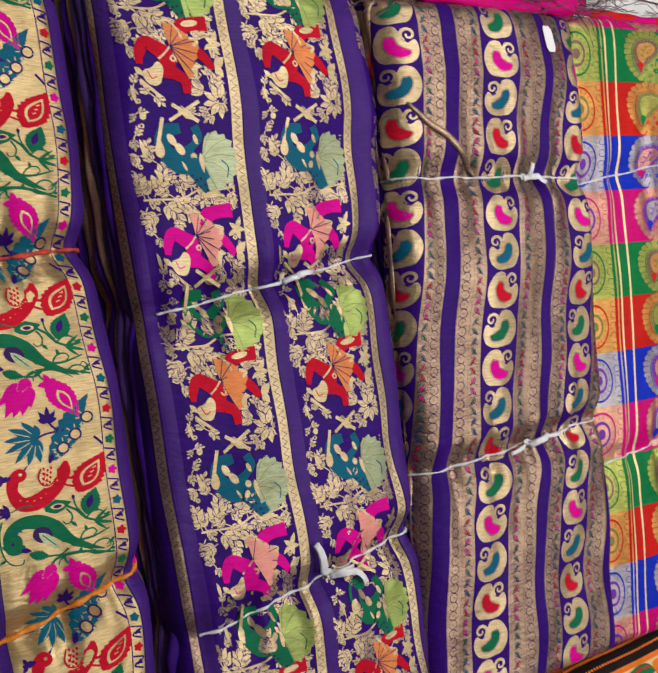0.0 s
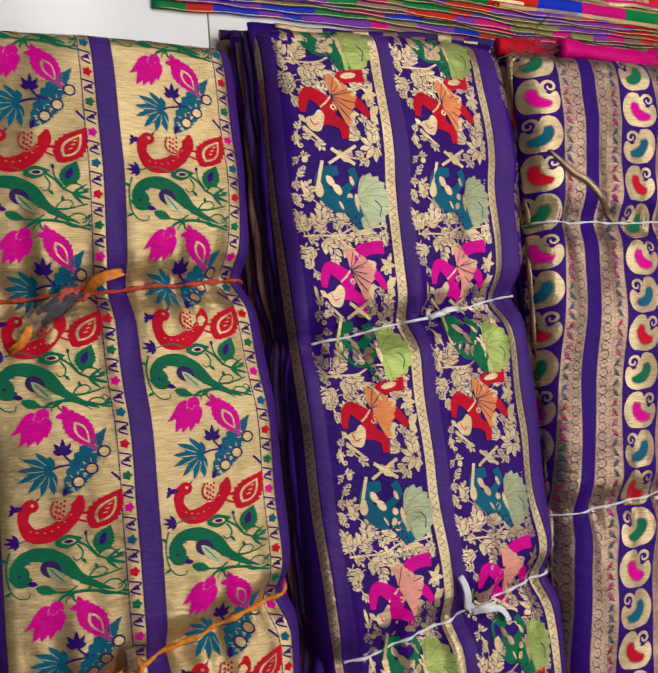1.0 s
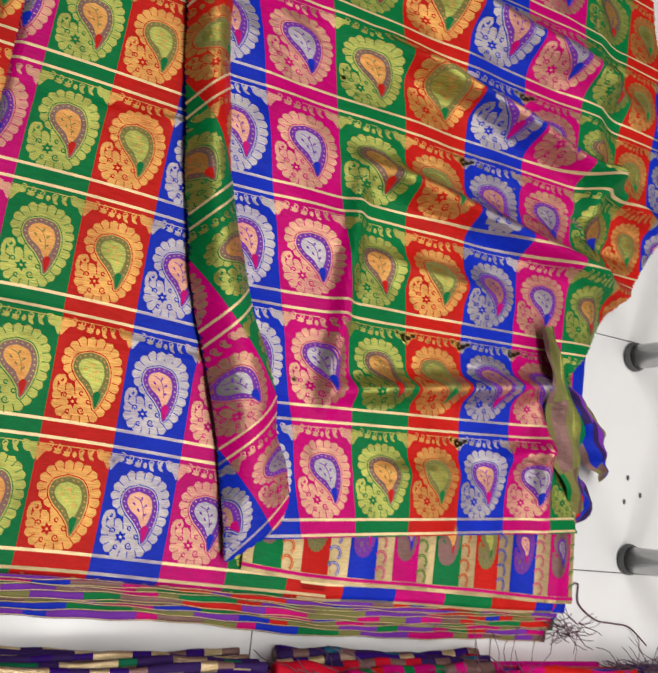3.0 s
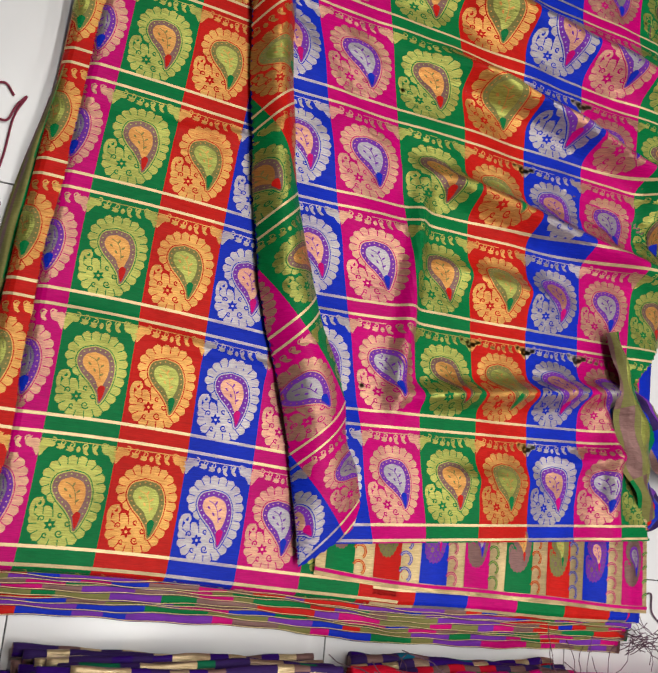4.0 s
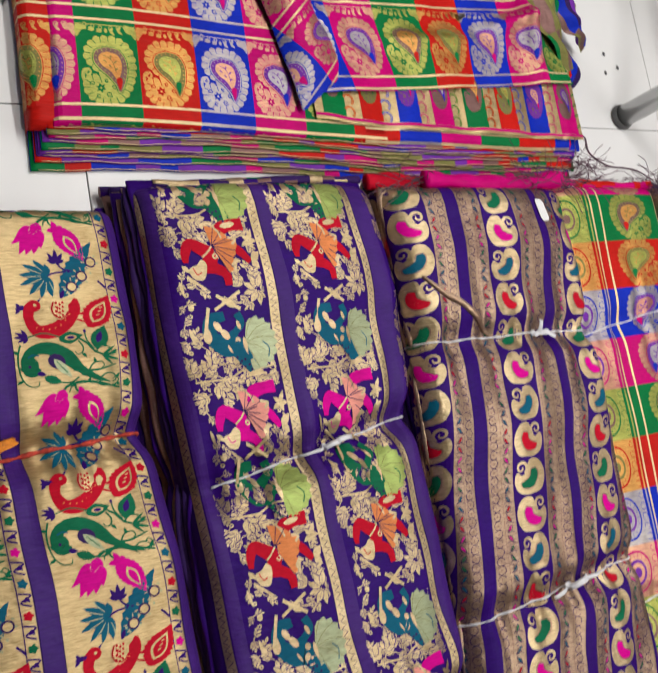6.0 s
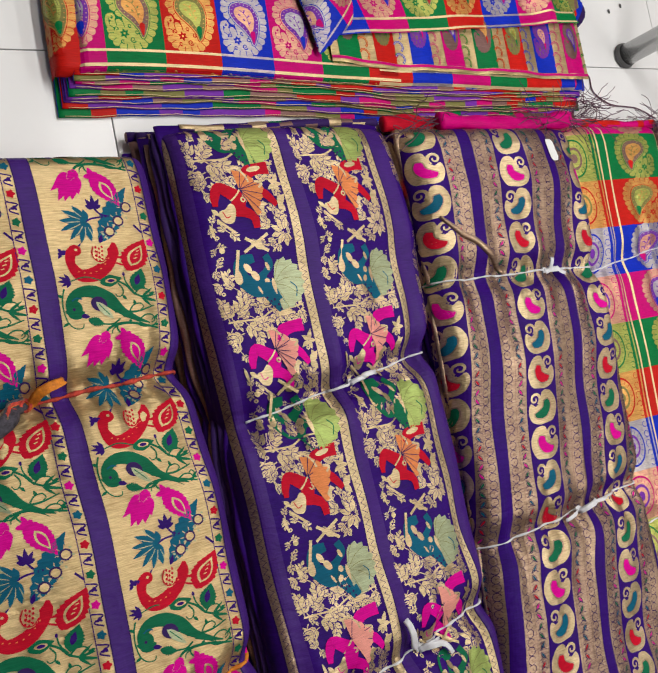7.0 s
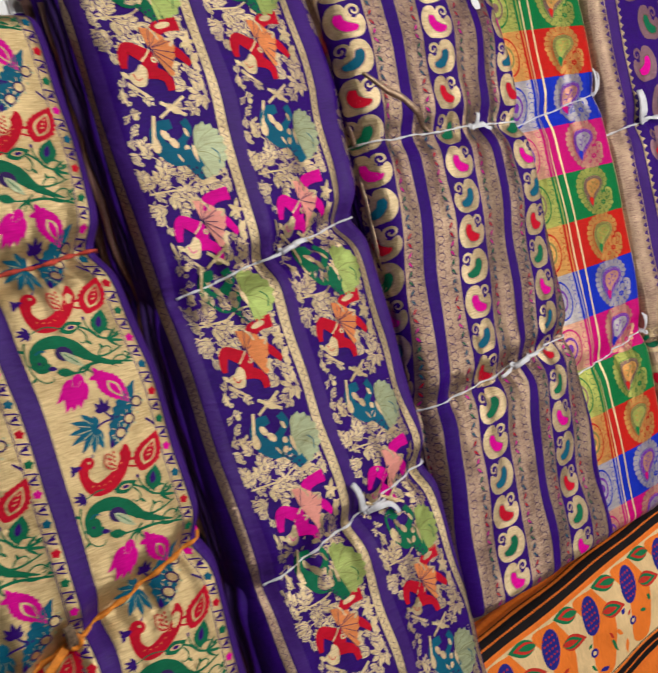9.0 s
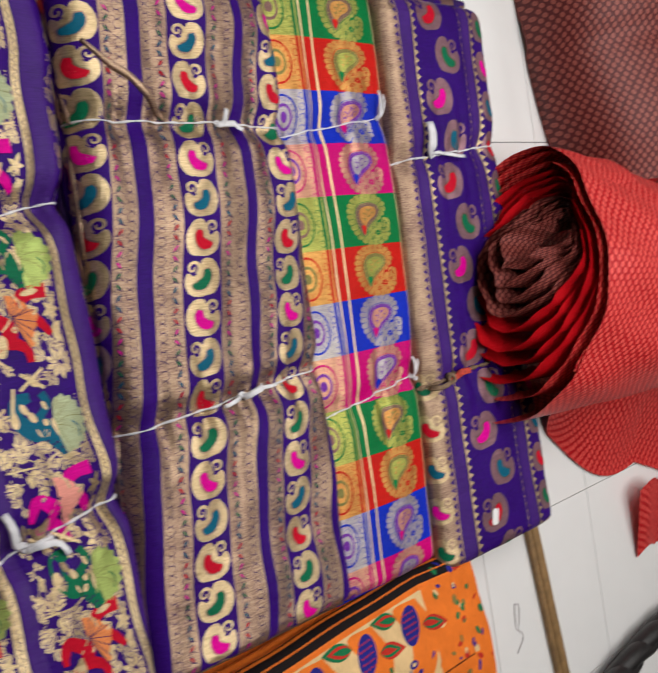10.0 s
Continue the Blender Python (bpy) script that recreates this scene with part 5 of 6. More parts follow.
def curled_corner(pts, widths, mats, name, parent, thick=0.0):
    """A ribbon of cloth that twists and curls along a path."""
    path = smooth_path(pts, 7)
    n = len(path)
    verts, faces, slots = [], [], []
    m = 9
    for i, p in enumerate(path):
        d = Vector(path[min(i + 1, n - 1)] - path[max(i - 1, 0)]).normalized()
        side = d.cross(Vector((0, 0, 1))).normalized()
        w = float(np.interp(i / (n - 1), np.linspace(0, 1, len(widths)), widths))
        tw = 0.5 * math.sin(i * 0.33) + 0.3
        for j in range(m):
            s = j / (m - 1) - 0.5
            off = side * (s * w * math.cos(tw)) + Vector((0, 0, 1)) * (s * w * math.sin(tw) * 0.7 + 0.012 * math.cos(s * 5) + 0.004 * math.sin(i * 0.9 + j))
            q = Vector(p) + off
            verts.append((q.x, q.y, max(q.z, 0.004)))
    for i in range(n - 1):
        for j in range(m - 1):
            a = i * m + j
            faces.append((a, a + 1, a + m + 1, a + m))
            slots.append((j * len(mats) // (m - 1) + i // 10) % len(mats))
    ob = mesh_from(name, verts, faces, [MAT[k] for k in mats], slots, parent, True)
    return ob


curled_corner([(0.93, 0.42, 0.085), (0.955, 0.33, 0.095), (0.985, 0.25, 0.09), (1.02, 0.17, 0.07), (1.055, 0.105, 0.05)], [0.03, 0.07, 0.085, 0.09, 0.06], ["olive", "s_green", "z_green", "olive", "brown"], "turned_edge", cloth_thing)
curled_corner([(0.975, 0.33, 0.075), (1.02, 0.29, 0.085), (1.06, 0.235, 0.08), (1.10, 0.20, 0.06), (1.135, 0.175, 0.03)], [0.03, 0.055, 0.07, 0.07, 0.03], ["brown", "olive", "s_purple", "ink", "s_blue"], "turned_edge", cloth_thing)
curled_corner([(1.02, 0.20, 0.05), (1.05, 0.155, 0.045), (1.07, 0.115, 0.035), (1.065, 0.088, 0.02)], [0.05, 0.085, 0.085, 0.06], ["s_purple", "ink", "s_blue", "s_red"], "turned_corner", cloth_thing)


# ---- ties, tags and threads ----
M_STRIP = plain("white_plastic_strip", (0.72, 0.72, 0.75), 0.35, 0.0, 60, 0.15, 0.4)
M_CORD_R = plain("red_rag_cord", (0.50, 0.05, 0.03), 0.8, 0.0, 160, 0.6, 0.6)
M_CORD_O = plain("orange_rag_cord", (0.85, 0.22, 0.015), 0.75, 0.0, 120, 0.5, 0.6)
M_CORD_D = plain("dark_mixed_cord", (0.05, 0.045, 0.06), 0.8, 0.0, 140, 0.8, 0.6)
M_CORD_M = plain("mottled_cord", (0.20, 0.13, 0.08), 0.8, 0.0, 140, 0.8, 0.6)
M_TAG = plain("white_paper_tag", (0.82, 0.82, 0.82), 0.6, 0.0, 40, 0.04, 0.1)
M_FRAY = plain("frayed_thread", (0.12, 0.06, 0.09), 0.8, 0.0, 200, 0.7, 0.3)
M_PINKTHREAD = plain("crimson_thread", (0.22, 0.02, 0.05), 0.8, 0.0, 200, 0.5, 0.3)


def on(surf, u, v, lift):
    return tuple(surf.lifted(np.array([u]), np.array([v]), np.array([lift]))[0])


def tie(surf, index, label, category, mat, radius, u_from, u_to, knot_u, ends, lift=0.002, dv=0.0, wob=0.0012, seed=0):
    """A string pulled tight round a bundle, with a knot and loose ends."""
    vt, _, slant = surf.ties[index]
    t = thing("tie_string", label, category, group="strings round the bundles")
    us = np.linspace(u_from, u_to, 60)
    rnd = random.Random(seed)
    pts = []
    W = surf.width
    for u in us:
        g = u + (np.interp(vt, *surf.shift) if surf.shift else 0.0)
        pts.append(on(surf, g, vt + dv + slant * (u - W / 2) + wob * math.sin(u * 60 + seed), lift + 0.0008 * math.sin(u * 170)))
    rad = [radius * (1 + 0.35 * math.sin(i * 1.7 + seed) + 0.2 * math.sin(i * 0.6)) for i in range(60)]
    part("loop", tube_bm(pts, rad, 6), mat, t)
    g = knot_u + (np.interp(vt, *surf.shift) if surf.shift else 0.0)
    kv = vt + dv + slant * (knot_u - W / 2)
    k = Vector(on(surf, g, kv, lift + radius))
    kp = [k + Vector((math.cos(a) * radius * 2.2, math.sin(a) * radius * 2.4, radius * (1 + 0.8 * math.sin(a * 2.3)))) for a in np.linspace(0, 9.5, 26)]
    part("knot", tube_bm(kp, radius * 1.1, 6), mat, t)
    for du, dvv, w, m in ends:
        p = []
        for s in np.linspace(0, 1, 9):
            q = Vector(on(surf, g + du * s, kv + dvv * s + 0.006 * math.sin(s * 5 + du * 40), lift + 0.004 + 0.010 * math.sin(s * 2.6)))
            p.append(q)
        ribbon("loose_end", p, w, m or mat, t)
    return t


def ribbon(name, path, width, mat, parent, label=""):
    """A flat, slightly folded strip."""
    verts, faces = [], []
    n = len(path)
    for i, p in enumerate(path):
        p = Vector(p)
        d = (Vector(path[min(i + 1, n - 1)]) - Vector(path[max(i - 1, 0)])).normalized()
        side = d.cross(Vector((0, 0, 1))).normalized()
        up = side.cross(d)
        w = width * (1 - 0.25 * abs(2 * i / (n - 1) - 1))
        for s, h in ((-0.5, 0.0), (-0.2, 0.25), (0.15, 0.05), (0.5, 0.3)):
            verts.append(tuple(p + side * w * s + up * w * h))
    for i in range(n - 1):
        for j in range(3):
            a = i * 4 + j
            faces.append((a, a + 1, a + 5, a + 4))
    ob = mesh_from(name, verts, faces, [mat], None, parent, True, label)
    sol = ob.modifiers.new("thickness", "SOLIDIFY")
    sol.thickness = 0.0008
    return ob


STR = "thin white plastic string knotted round a fabric bundle"
tie(b2, 0, STR, "string", M_STRIP, 0.0016, 0.05, 0.44, 0.247, [(0.045, -0.012, 0.009, None), (-0.05, 0.008, 0.004, None), (0.03, -0.002, 0.006, None)], seed=1)
tie(b2, 1, STR, "string", M_STRIP, 0.0019, 0.05, 0.44, 0.262, [(-0.035, -0.055, 0.012, None), (0.05, 0.022, 0.010, None), (0.035, -0.006, 0.006, None)], seed=2)
tie(b3, 0, STR, "string", M_STRIP, 0.0016, 0.0, 0.43, 0.262, [(0.055, 0.012, 0.010, None), (0.012, -0.022, 0.008, None), (0.05, 0.004, 0.007, None)], seed=3)
tie(b3, 1, STR, "string", M_STRIP, 0.0017, 0.0, 0.43, 0.235, [(0.03, -0.014, 0.010, None), (-0.05, 0.012, 0.008, None), (0.07, -0.012, 0.006, None)], seed=4)
tie(b4, 0, STR, "string", M_STRIP, 0.0015, -0.01, 0.34, 0.285, [(-0.006, -0.045, 0.006, None), (0.006, -0.04, 0.004, None)], seed=5)
tie(b4, 1, STR, "string", M_STRIP, 0.0016, -0.01, 0.34, 0.292, [(-0.012, -0.035, 0.006, None), (0.012, -0.03, 0.005, None), (0.0, 0.012, 0.006, None)], seed=6)
tie(b5, 0, "white plastic strip tied round a purple fabric bundle", "string", M_STRIP, 0.0020, 0.0, 0.38, 0.115, [(-0.012, -0.06, 0.020, None), (0.10, 0.004, 0.008, None)], seed=7)
tie(b5, 1, "twisted many-coloured rag cord tied round a purple bundle", "cord", M_CORD_M, 0.0040, 0.0, 0.38, 0.085, [(0.05, -0.012, 0.014, M_CORD_R), (-0.05, 0.01, 0.012, M_CORD_M)], seed=8)
tie(b1, 0, "red and orange twisted rag cord tied round a gold bundle", "cord", M_CORD_R, 0.0028, -0.03, 0.43, 0.155, [(0.05, -0.035, 0.014, M_CORD_O), (-0.055, 0.038, 0.024, M_CORD_D), (-0.07, 0.050, 0.020, M_CORD_M), (-0.085, 0.065, 0.012, M_CORD_O), (-0.05, 0.028, 0.016, M_CORD_R)], seed=9)
tie(b1, 1, "orange and gold rag cord tied round a gold bundle", "cord", M_CORD_O, 0.0034, -0.03, 0.43, 0.178, [(-0.01, -0.03, 0.016, M_CORD_M), (-0.05, 0.03, 0.014, M_CORD_O)], seed=10)


# a fold of cloth pinched up towards the knot of the striped bundle
path = [on(b3, u, v, 0.001) for u, v in smooth_path(((0.052, 0.172), (0.085, 0.200), (0.130, 0.228), (0.168, 0.262), (0.185, 0.280)), 6)]
part("pinched_fold", tube_bm(path, [0.0058 * (0.25 + 0.75 * math.sin(math.pi * (0.12 + 0.8 * i / (len(path) - 1)))) for i in range(len(path))], 10), MAT["gold_dull"], t3)


def tag(surf, u, v, turn, sx=0.022, sy=0.042):
    ink_ = []
    for a, b in ((-0.32, -0.5), (0.32, -0.5), (0.5, -0.36), (0.5, 0.34), (0.30, 0.5), (-0.30, 0.5), (-0.5, 0.34), (-0.5, -0.36)):
        ink_.append((a * sx, b * sy))
    p = xf(ink_, u, v, 1, turn)
    P = surf.lifted(p[:, 0], p[:, 1], np.full(len(p), 0.0035))
    me = mesh_from("paper_tag", P.tolist(), [tuple(range(len(p) - 1, -1, -1))], [M_TAG], None, None, False)
    sol = me.modifiers.new("thickness", "SOLIDIFY")
    sol.thickness = 0.0006
    return tagged(me, "small blank white paper tag stuck on a bundle", "tag", group="paper tags")


tag(b3, 0.337, 0.063, -0.05)
tag(b5, 0.152, 1.108, 0.2, 0.018, 0.034)


def fray(name, label, cx, cy, cz, n, reach, mat, seed, up=0.02, dirx=1.0, diry=0.3):
    rnd = random.Random(seed)
    bm = bmesh.new()
    for i in range(n):
        p = Vector((cx + rnd.uniform(-1, 1) * reach * 0.5, cy + rnd.uniform(-1, 1) * 0.012, cz + rnd.uniform(0, up)))
        d = Vector((rnd.uniform(-1, 1) * dirx, rnd.uniform(-1, 1) * diry, rnd.uniform(-0.4, 0.6))).normalized()
        pts = [p]
        for k in range(6):
            d = (d + Vector((rnd.uniform(-1, 1), rnd.uniform(-1, 1), rnd.uniform(-0.8, 0.5))) * 0.45).normalized()
            q = pts[-1] + d * reach * 0.12
            q.z = max(q.z, 0.002)
            pts.append(q)
        sub = tube_bm(pts, 0.00075, 4)
        tmp = bpy.data.meshes.new("tmp")
        sub.to_mesh(tmp)
        sub.free()
        bm.from_mesh(tmp)
        bpy.data.meshes.remove(tmp)
    ob = part(name, bm, mat)
    return tagged(ob, label, "threads", kind="stuff")


END = "frayed dark threads at a bundle's cut end"
fray("frayed_threads", END, 1.20, -0.165, 0.08, 90, 0.10, M_FRAY, 5, 0.025, 1.0, 0.3)
fray("frayed_threads", END, 0.85, -0.172, 0.125, 60, 0.14, M_FRAY, 6, 0.012, 1.0, 0.15)
fray("frayed_threads", END, 0.55, -0.172, 0.115, 40, 0.14, M_FRAY, 7, 0.012, 1.0, 0.15)
fray("frayed_threads", "frayed threads at the stack's corner", 1.06, -0.10, 0.03, 40, 0.07, M_FRAY, 8)


def strand(label, pts, r, mat):
    return tagged(part("loose_thread", tube_bm(smooth_path(pts, 8), r, 5), mat), label, "thread")


strand("long loose purple thread lying on the white floor", [(1.07, -0.03, 0.02), (1.11, -0.025, 0.004), (1.115, -0.06, 0.003), (1.16, -0.088, 0.003), (1.21, -0.094, 0.003), (1.25, -0.10, 0.004), (1.28, -0.13, 0.02)], 0.0016, M_FRAY)
strand("crimson thread with a loop lying on the floor", [(-0.105, 0.585, 0.003), (-0.12, 0.60, 0.003), (-0.14, 0.585, 0.003), (-0.135, 0.555, 0.003), (-0.11, 0.545, 0.004), (-0.10, 0.57, 0.004), (-0.088, 0.588, 0.003), (-0.10, 0.555, 0.004), (-0.104, 0.50, 0.004), (-0.108, 0.455, 0.006), (-0.098, 0.42, 0.012)], 0.0018, M_PINKTHREAD)
strand("fine dark thread curled on the white floor", [(1.46, -1.60, 0.002), (1.47, -1.56, 0.002), (1.455, -1.55, 0.002), (1.45, -1.60, 0.002), (1.47, -1.63, 0.002), (1.44, -1.66, 0.002)], 0.0007, M_FRAY)

# dark side ply that hangs out at the stack's far side, with a tassel of threads
curled_corner([(-0.045, 0.66, 0.030), (-0.062, 0.54, 0.028), (-0.076, 0.42, 0.026), (-0.084, 0.30, 0.022), (-0.086, 0.20, 0.015), (-0.094, 0.17, 0.008)], [0.006, 0.018, 0.026, 0.030, 0.022, 0.010], ["olive", "olive", "s_green", "olive", "olive", "brown"], "loose_ply", stack)

# pink lining folded over the top end of the striped bundle, and dark plies at the top ends
def end_roll(label, x0, x1, y, z, r, mats, parent, seed, name="end_fold"):
    rnd = random.Random(seed)
    verts, faces, slots = [], [], []
    xs = np.linspace(x0, x1, 46)
    patches = [[rnd.randrange(len(mats)) for _ in range(4)] for _ in range(16)]
    m = 10
    for i, x in enumerate(xs):
        rr = r * (1 + 0.15 * math.sin(x * 37 + seed) + 0.1 * math.sin(x * 91))
        cy, cz = y + 0.005 * math.sin(x * 14 + seed), z + 0.003 * math.sin(x * 22 + seed)
        for k in range(m):
            a = math.tau * k / m
            verts.append((x, cy + rr * 1.3 * math.cos(a), max(0.003, cz + rr * math.sin(a))))
    for i in range(len(xs) - 1):
        for k in range(m):
            a, b = i * m + k, i * m + (k + 1) % m
            faces.append((a, b, b + m, a + m))
            slots.append(patches[i // 3][k // 3])
    faces += [tuple(range(m - 1, -1, -1)), tuple((len(xs) - 1) * m + k for k in range(m))]
    slots += [0, 0]
    return mesh_from(name, verts, faces, [MAT[k] for k in mats], slots, parent, True, label)


end_roll("bright pink folded lining", 0.55, 0.87, -0.172, 0.128, 0.012, ["s_magenta"], t3, 1.0)
end_roll("red folded lining", 0.45, 0.57, -0.166, 0.100, 0.012, ["red"], t3, 2.0)
end_roll("green and red folded ply", 0.57, 0.85, -0.164, 0.100, 0.010, ["s_green", "s_red", "brown", "s_magenta"], t3, 3.0)
for k in range(5):
    end_roll("dark folded ply", 0.46 + 0.008 * k, 0.87 - 0.01 * (k % 2), -0.158 + 0.003 * (k % 3), 0.080 - 0.016 * k, 0.008, [("brown", "ink", "red"), ("ink", "purple", "gold", "gold_dull"), ("brown", "teal", "ink")][k % 3], t3, 4.0 + k)
for k in range(6):
    end_roll("dark folded ply", 0.07 - 0.012 * k, 0.44 - 0.008 * (k % 2), -0.160 + 0.003 * (k % 3), 0.094 - 0.0155 * k, 0.0055, [("ink", "gold", "purple", "ink", "brown"), ("ink", "gold", "ink", "green", "gold_dull"), ("brown", "ink", "purple", "gold")][k % 3], t2, 15.0 + k)
end_roll("pink folded ply", 0.90, 1.17, -0.164, 0.090, 0.007, ["s_magenta", "s_red"], t4, 8.0)
for k in range(3):
    end_roll("dark folded ply", 1.19, 1.50, -0.170 + 0.004 * (k % 2), 0.075 - 0.022 * k, 0.009, ["ink", "brown", "purple"], t5, 30.0 + k)

# ---- orange printed bundle across the lower ends ----
t6 = thing("fabric_bundle", "orange printed fabric bundle with black stitched border and leaf motifs", "fabric bundle", at=(1.235, -1.305, 0))
t6.rotation_euler = (0, 0, math.radians(-86))
b6 = Bolt(0.0, 1.1, ((0, 0.2, 1.1), (0.02, 0.0, 0.0)), ((0, 1.1), (0.44, 0.44)), ((0, 0.1, 1.1), (0.075, 0.092, 0.095)), 0.03, [], crown=0.02, seed=6.0, wrinkle=0.004)
M_ORANGE = cloth("orange_dyed_cotton", (0.86, 0.19, 0.025), 0.65, vary=0.25)
MAT["dye_orange"], MAT["dye_cream"], MAT["black"] = M_ORANGE, cloth("cream_print", (0.75, 0.52, 0.26), 0.65), cloth("black_border", (0.012, 0.008, 0.008), 0.7)
MAT["print_blue"], MAT["print_green"], MAT["print_red"] = cloth("blue_print", (0.02, 0.02, 0.22), 0.65), cloth("green_print", (0.01, 0.16, 0.06), 0.65), cloth("red_print", (0.5, 0.03, 0.02), 0.65)
c6 = sheet("cover_cloth", b6, -SIDE, b6.width + SIDE, -0.07, 1.15, M_ORANGE, t6)
ink = Ink((-SIDE, b6.width + SIDE, -0.06, 1.1))
for a, b in ((0.012, 0.042), (0.225, 0.25)):
    ink.band(a, b, 0.10 if a < 0.1 else 0.2, 1.1, "black", 1)
    for e in (a - 0.007, b + 0.006, (a + b) / 2):
        for i in range(150):
            ink.fill(xf(ellipse(0.0022, 0.0028, 7), e, 0.1 + i * 0.0066), "dye_orange" if e != a - 0.007 else "black", 2)
rnd = random.Random(4)
ink.band(0.052, 0.22, 0.20, 1.1, "dye_cream", 1)
for k in range(8):
    v = 0.25 + k * 0.125
    ink.fill(arc([(0.06, v - 0.03), (0.13, v - 0.06), (0.21, v - 0.02), (0.20, v + 0.03), (0.12, v + 0.01), (0.06, v + 0.035), (0.06, v - 0.03)], 5), "dye_orange", 2)
    ink.fill(xf(ellipse(0.036, 0.024, 22), 0.100, v, 1, 0.3), "print_blue", 3)
    for i in range(5):
        for j in range(4):
            ink.fill(xf(ellipse(0.0024, 0.0024, 7), 0.078 + i * 0.011, v - 0.013 + j * 0.009), "print_red", 4)
    for s, c in ((1, "print_green"), (-1, "print_red")):
        for q in range(3):
            ink.fill(xf(leaf(0.07 - q * 0.012, 0.030 - q * 0.009), 0.075 + 0.035 * (s < 0), v + s * 0.03, 1, 1.57 * s + 0.25), ("print_green", "print_red", "print_green")[q] if s > 0 else ("print_red", "print_green", "print_red")[q], 3 + q)
    for i in range(7):
        ink.fill(xf(leaf(rnd.uniform(0.012, 0.03), rnd.uniform(0.006, 0.012), 0.2), rnd.uniform(0.135, 0.205), v + rnd.uniform(-0.055, 0.055), 1, rnd.uniform(0, 6.28)), rnd.choice(("print_green", "print_red", "dye_orange", "print_blue", "dye_cream")), 3)
    ink.fill(xf(ellipse(0.008, 0.011, 12), 0.165, v + 0.02), "print_blue", 4)
    ink.fill(xf(ellipse(0.004, 0.005, 10), 0.165, v + 0.02), "dye_cream", 5)
for i in range(110):
    u, v = rnd.uniform(-0.05, 0.44), rnd.uniform(-0.04, 0.2)
    ink.fill(xf(ellipse(rnd.uniform(0.003, 0.012), rnd.uniform(0.003, 0.009), 9), u, v, 1, rnd.uniform(0, 3)), rnd.choice(("print_blue", "olive", "print_green", "print_red", "dye_cream")), 2)
ink.build("printed_pattern", b6, c6)

# ---- red brocade rolls ----
def lattice_cloth(name, dark, light, scale=70.0, rough=0.38):
    """Red brocade with a small ring figure in a lattice."""
    m, ns, ln, b = material(name, rough, 0.1)
    tc = ns.new("ShaderNodeUVMap")
    vor = ns.new("ShaderNodeTexVoronoi")
    vor.voronoi_dimensions = "2D"
    vor.inputs["Scale"].default_value, vor.inputs["Randomness"].default_value = scale, 0.12
    ln.new(tc.outputs[0], vor.inputs["Vector"])
    wv = ns.new("ShaderNodeMath")
    wv.operation = "SINE"
    mul = ns.new("ShaderNodeMath")
    mul.operation = "MULTIPLY"
    mul.inputs[1].default_value = 8.0
    ln.new(vor.outputs["Distance"], mul.inputs[0])
    ln.new(mul.outputs[0], wv.inputs[0])
    nz = node(ns, "ShaderNodeTexNoise", Scale=240.0, Detail=3.0)
    ln.new(tc.outputs[0], nz.inputs["Vector"])
    add = ns.new("ShaderNodeMath")
    add.operation = "MULTIPLY_ADD"
    add.inputs[1].default_value = 0.9
    ln.new(nz.outputs[0], add.inputs[0])
    ln.new(wv.outputs[0], add.inputs[2])
    ramp = ns.new("ShaderNodeValToRGB")
    ramp.color_ramp.elements[0].position, ramp.color_ramp.elements[0].color = 0.35, (*dark, 1)
    ramp.color_ramp.elements[1].position, ramp.color_ramp.elements[1].color = 1.0, (*light, 1)
    ln.new(add.outputs[0], ramp.inputs[0])
    ln.new(ramp.outputs[0], b.inputs["Base Color"])
    bp = node(ns, "ShaderNodeBump", Strength=0.35, Distance=0.001)
    ln.new(add.outputs[0], bp.inputs["Height"])
    ln.new(bp.outputs[0], b.inputs["Normal"])
    b.inputs["Specular IOR Level"].default_value = 0.4
    return m


M_RED = lattice_cloth("red_satin_brocade", (0.46, 0.006, 0.012), (0.80, 0.10, 0.085), 62)
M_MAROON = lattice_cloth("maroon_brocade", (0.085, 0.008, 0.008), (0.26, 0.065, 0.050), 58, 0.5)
M_REDPLAIN = cloth("crimson_silk_underside", (0.46, 0.005, 0.010), 0.38, vary=0.2)


def grid_surface(name, fn, nu, nv, mat, parent, label="", uv_scale=1.0, closed=False):
    verts, faces, uvs = [], [], []
    for j in range(nv + 1):
        for i in range(nu + 1):
            verts.append(tuple(fn(i / nu, j / nv)))
    for j in range(nv):
        for i in range(nu):
            a = j * (nu + 1) + i
            faces.append((a, a + 1, a + nu + 2, a + nu + 1))
    ob = mesh_from(name, verts, faces, [mat], None, parent, True, label)
    lay = ob.data.uv_layers.new(name="UVMap")
    pu = np.linalg.norm(np.diff(np.array(verts[:nu + 1]), axis=0), axis=1).sum()
    pv = np.linalg.norm(np.diff(np.array(verts[::nu + 1]), axis=0), axis=1).sum()
    idx_ = np.empty(len(ob.data.loops), dtype=np.int32)
    ob.data.loops.foreach_get("vertex_index", idx_)
    uv = np.stack([(idx_ % (nu + 1)) / nu * pu, (idx_ // (nu + 1)) / nv * pv], -1) * uv_scale
    uv = np.stack([uv[:, 0] + uv[:, 1], uv[:, 0] - uv[:, 1]], -1) * 0.7071
    lay.data.foreach_set("uv", uv.ravel().astype(np.float32))
    return ob


